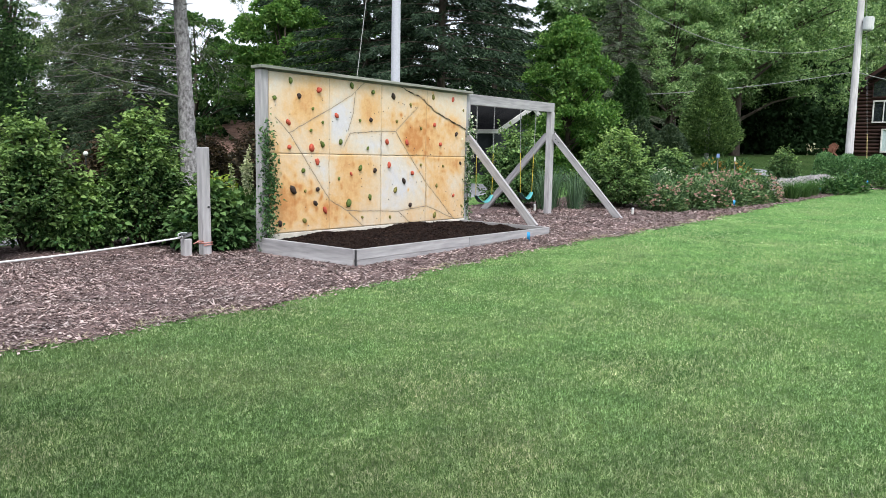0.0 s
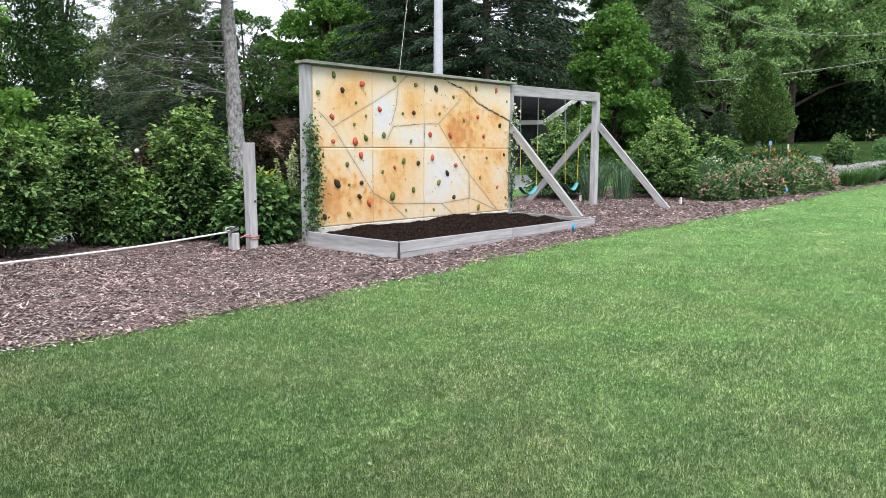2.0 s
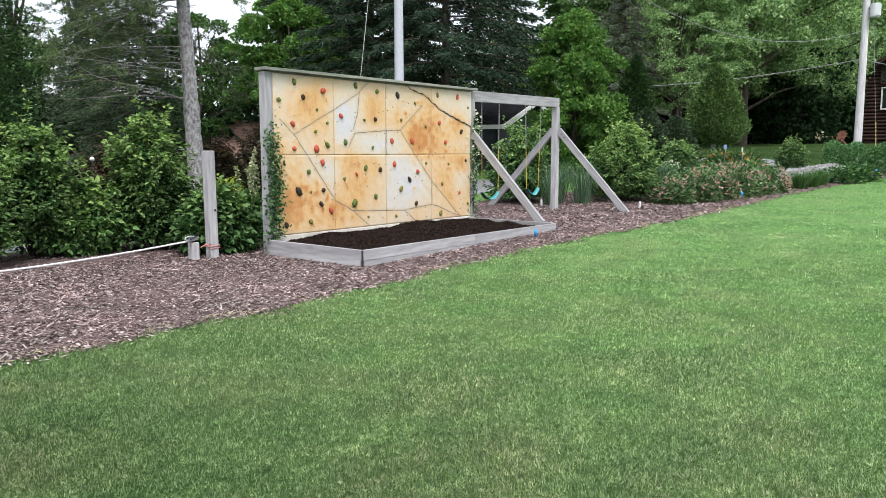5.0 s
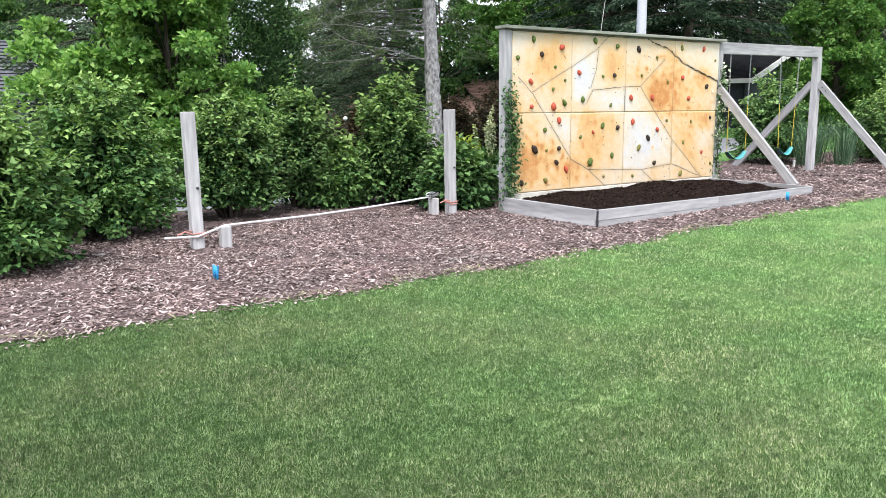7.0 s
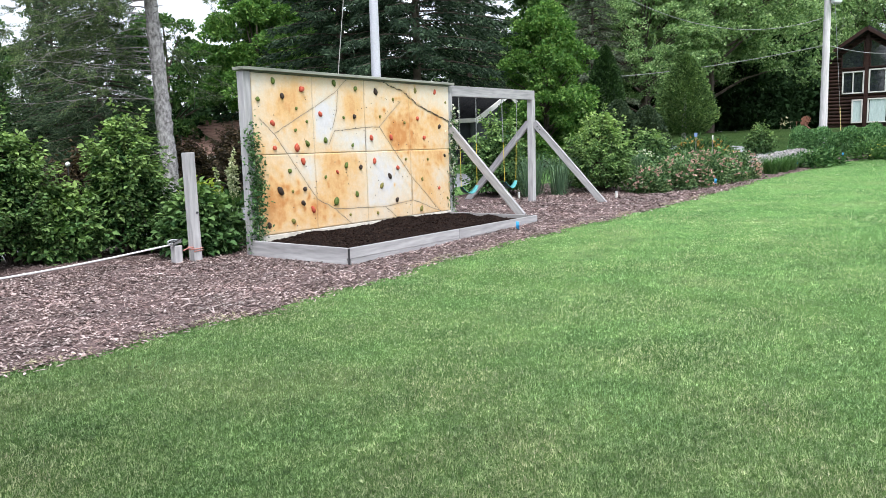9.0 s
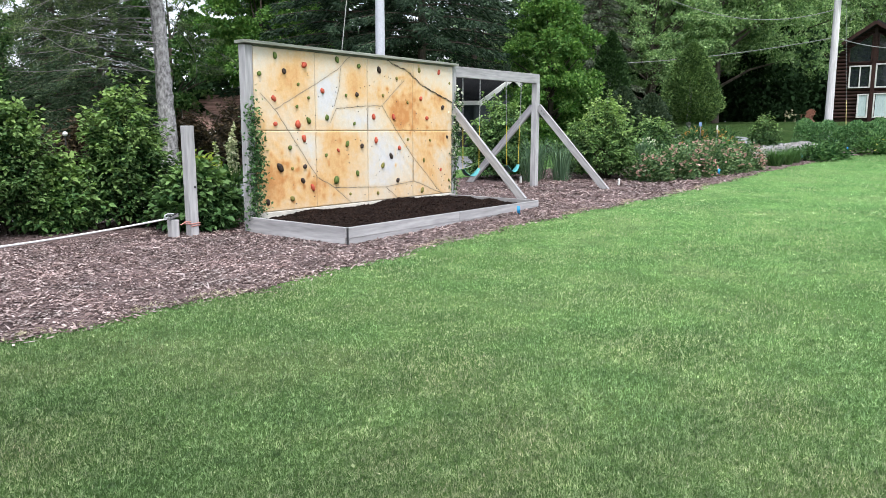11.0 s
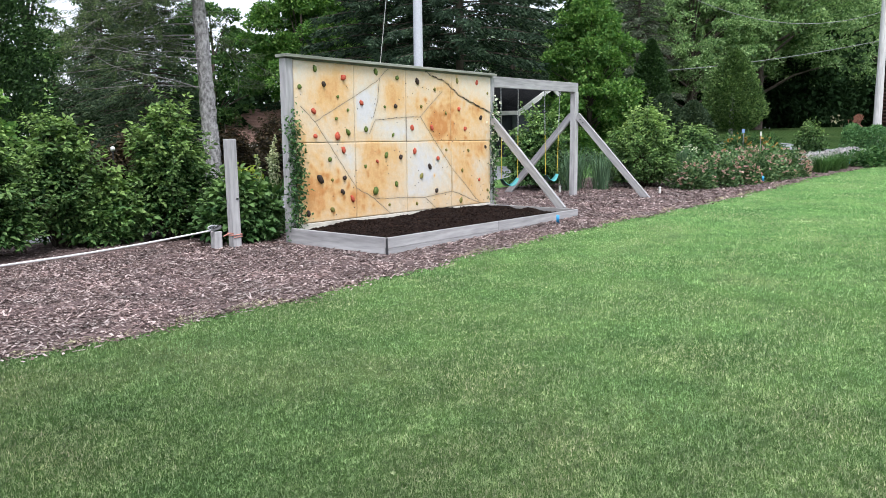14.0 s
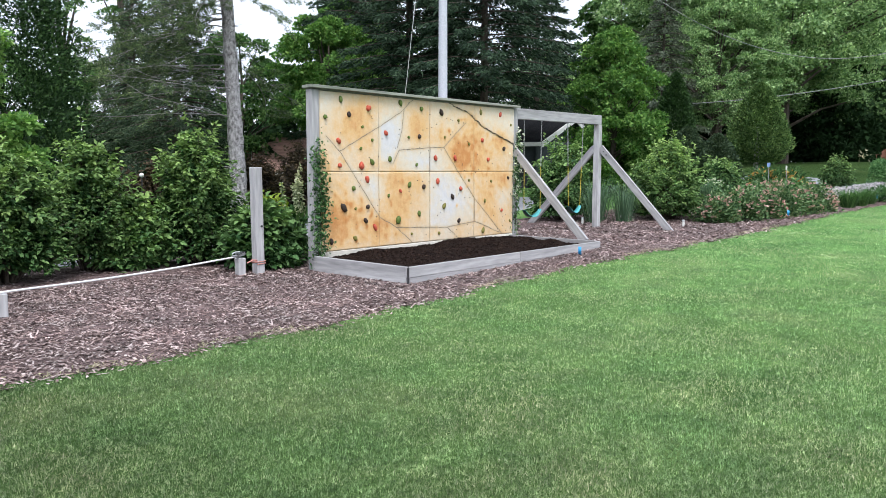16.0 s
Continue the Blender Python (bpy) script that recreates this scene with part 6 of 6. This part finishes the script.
def stake_light(x, y):
    z = ground_z(x, y)
    g = thing("path_light", (x, y, z), "short pale path light in the mulch", "lamp", "path lights")
    V, F = tubes([[((x, y, z - 0.05), 0.028), ((x, y, z + 0.15), 0.028)]], 10)
    part("tube", mesh_np("tube", V, F, TRIM_PAINT), None, g)
    bm = bmesh.new()
    bmesh.ops.create_cone(bm, cap_ends=True, segments=12, radius1=0.04, radius2=0.02, depth=0.03, matrix=pose(x, y, z + 0.165))
    part("cap", bm, STEEL, g)


old_spruce(4.05, 8.55, 16)
vine([(-0.10, -0.06, 0.12), (-0.09, -0.08, 0.6), (-0.03, -0.07, 0.95), (-0.05, -0.07, 1.3), (-0.10, -0.06, 1.85)], 1200, (0.085, 0.04, 0.12), 61, "green climber on the timber post of the climbing wall")
vine([(5.0, 0.0, 0.15), (4.93, -0.04, 0.8), (4.95, -0.05, 1.3), (4.98, -0.03, 1.75), (5.02, -0.02, 2.2)], 620, (0.055, 0.04, 0.10), 62, "green climber with pale blossom at the wall's end", 160)
flower_spikes(0.5, 1.2, 1.55, 63)
shrub((0.35, 1.75), 0.75, 0.5, 0.85, 122, LEAF_SHRUB, 5000, 0.1, label="leafy green shrub behind the wall post", group="shrub hedge")
clump("golden_shrub", 0.72, 2.25, 0.42, 1.08, 64, LEAF_GOLD, 1300, 0.09, 0.05, "golden yellow-green leafy shrub", category="shrub")
shrub((-1.85, 2.3), 0.7, 0.6, 1.25, 65, LEAF_LIGHT, 4500, 0.10, label="light green shrub between taller ones", group="shrub hedge")
shrub((1.2, 6.9), 1.6, 1.0, 1.9, 66, LEAF_COPPER, 4000, 0.10, label="dark copper-leaved shrub across the drive")
shrub((7.5, 10.1), 1.1, 1.0, 2.35, 69, LEAF_COPPER, 8500, 0.075, label="tall dark copper-leaved shrub before the rust-roofed house")
shrub((5.75, 9.9), 1.35, 1.0, 2.1, 64, LEAF_COPPER, 9500, 0.075, label="dark copper-leaved shrub beside the old spruce")
shrub((6.2, 7.6), 2.0, 1.2, 2.1, 67, LEAF_COPPER, 5000, 0.11, label="wide dark copper-leaved shrub behind the wall")
shrub((12.2, 0.9), 0.9, 0.8, 1.5, 68, LEAF_SHRUB, 3600, 0.09, label="round green shrub in the flower border")
for i, (x, y) in enumerate(((9.3, 0.75), (9.9, 0.25), (10.0, 1.0))):
    tussock(x, y, 1.2, 0.75, 70 + i, LEAF_BLUE, 180, "tall blue-green ornamental grass behind the swing post", group="ornamental grasses")
tussock(13.5, -0.35, 1.0, 0.5, 74, LEAF_BLUE, 420, "blue-green ornamental grass in the flower border", group="ornamental grasses")
for i, (x, y, r) in enumerate(((10.9, -1.75, 0.6), (11.7, -2.05, 0.66), (12.5, -2.3, 0.6), (13.3, -2.45, 0.68), (14.2, -2.65, 0.62), (15.1, -2.75, 0.66), (12.0, -1.4, 0.6), (13.6, -1.75, 0.6), (15.0, -2.0, 0.6))):
    clump("rose_bush", x, y, r * 0.86, (0.62, 0.78, 0.68, 0.86)[i % 4], 80 + i, LEAF_ROSE, 2200, 0.075, 0.05, "low rose bush with faded pink blossom", ((PETAL_PINK, 64 + 30 * (i % 3), 0.058, "faded pink blossom"),), category="rose bush", group="rose bushes")
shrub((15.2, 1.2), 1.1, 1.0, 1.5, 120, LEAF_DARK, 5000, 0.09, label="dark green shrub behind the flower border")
shrub((17.4, 0.9), 1.1, 1.0, 1.3, 121, LEAF_SHRUB, 5000, 0.09, label="mid-green shrub behind the flower border")
for i, (x, y) in enumerate(((16.6, -3.2), (17.3, -3.35), (18.0, -3.4))):
    tussock(x, y, 0.55, 0.55, 90 + i, LEAF_LIGHT, 500, "arching green daylily leaves at the lawn's edge", "daylily", "daylilies")
for i in range(7):
    clump("catmint", 16.1 + 0.72 * i, -2.35 - 0.14 * i, 0.52, 0.48, 95 + i, LEAF_BLUE, 500, 0.07, 0.03, "low mound of pale lilac catmint in bloom", ((PETAL_LILAC, 340, 0.06, "pale lilac blossom"),), category="catmint", group="catmint row")
for i, (x, y) in enumerate(((15.6, -0.9), (16.6, -1.3), (17.6, -1.4))):
    clump("hosta", x, y, 0.62, 0.6, 101 + i, LEAF_LIGHT, 700, 0.16, 0.09, "mound of broad light green leaves", category="perennial", group="border perennials")
for i, (x, y) in enumerate(((19.2, 0.1), (19.9, -0.2), (20.6, -0.45), (20.2, 0.5))):
    clump("orange_lily", x, y, 0.45, 0.62, 105 + i, LEAF_SHRUB, 700, 0.2, 0.03, "tall lily clump with orange blossom", ((PETAL_ORANGE, 40, 0.085, "orange blossom"),), category="lily", group="orange lilies")
clump("dark_perennial", 19.2, -3.75, 0.6, 0.5, 110, LEAF_SHRUB, 900, 0.12, 0.07, "low dark green leafy perennial", category="perennial")
clump("dark_perennial", 20.2, -4.0, 0.6, 0.5, 111, LEAF_SHRUB, 900, 0.12, 0.07, "low dark green leafy perennial", category="perennial")
for i, (x, y) in enumerate(((22.4, -4.9), (22.9, -5.6), (23.3, -6.4))):
    clump("yellow_perennial", x, y, 0.6, 0.65, 112 + i, LEAF_LIGHT, 900, 0.13, 0.05, "light green perennial with a few yellow blossoms", ((PETAL_YELLOW, 14, 0.06, "yellow blossom"),), category="perennial", group="yellow perennials")
shrub((23.0, -1.2), 0.6, 0.6, 1.3, 116, LEAF_SHRUB, 4500, 0.08, label="loose green shrub near the utility pole")
hedge_row(24.6, -2.0, 26.2, -9.5, 0.93, 117, LEAF_HEDGE, "long low clipped green hedge before the utility pole")
clump("white_perennial", 14.6, -0.1, 0.6, 0.8, 118, LEAF_LIGHT, 900, 0.1, 0.05, "light green perennial with white blossom", ((PETAL_WHITE, 60, 0.05, "white blossom"),), category="perennial")
utility_pole(27.0, -2.6)
log_house(60, 0.75, ground_z(60, 0.75) + 0.36)
gable_house(-8.5, 23.5, ground_z(-8.5, 23.5) - 0.3, 9, 7, 2.3, 2.6, 0, SIDING, SHINGLE, "house with a pale grey shingled roof beyond the drive")
gable_house(20.75, 13.07, 0.0, 7.4, 7.6, 2.6, 1.1, 104, SIDING_DARK, SHINGLE_DARK, "low dark-roofed house with white gutters behind the swings")
gable_house(16.8, 20.2, -0.45, 6, 5, 1.95, 1.35, -35, SIDING_DARK, SHINGLE_RUST, "house with a rust-red shingled roof among trees")
adirondack(52.2, 4.7, 20, plain("cream_paint", (0.72, 0.66, 0.42), 0.6), "cream painted slatted garden chair on the far lawn")
adirondack(53.4, 3.8, -10, plain("rust_paint", (0.20, 0.085, 0.055), 0.6), "rust-brown slatted garden chair on the far lawn")
globe_lamp(-1.42, 2.75)
stake_light(9.4, -1.55)
stake_light(9.89, 0.3)
stake_light(8.81, 0.77)
garden_sign(18.9, -0.18, 0.96, 0.10, 0.13, plain("pale_blue_enamel", (0.20, 0.30, 0.55), 0.5), "small pale blue plate on a stake among the lilies")
garden_sign(19.0, -0.72, 0.94, 0.05, 0.15, TRIM_PAINT, "small white plant label on a stake among the lilies")
undergrowth()


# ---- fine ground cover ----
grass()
wood_chips()
edge_straw()
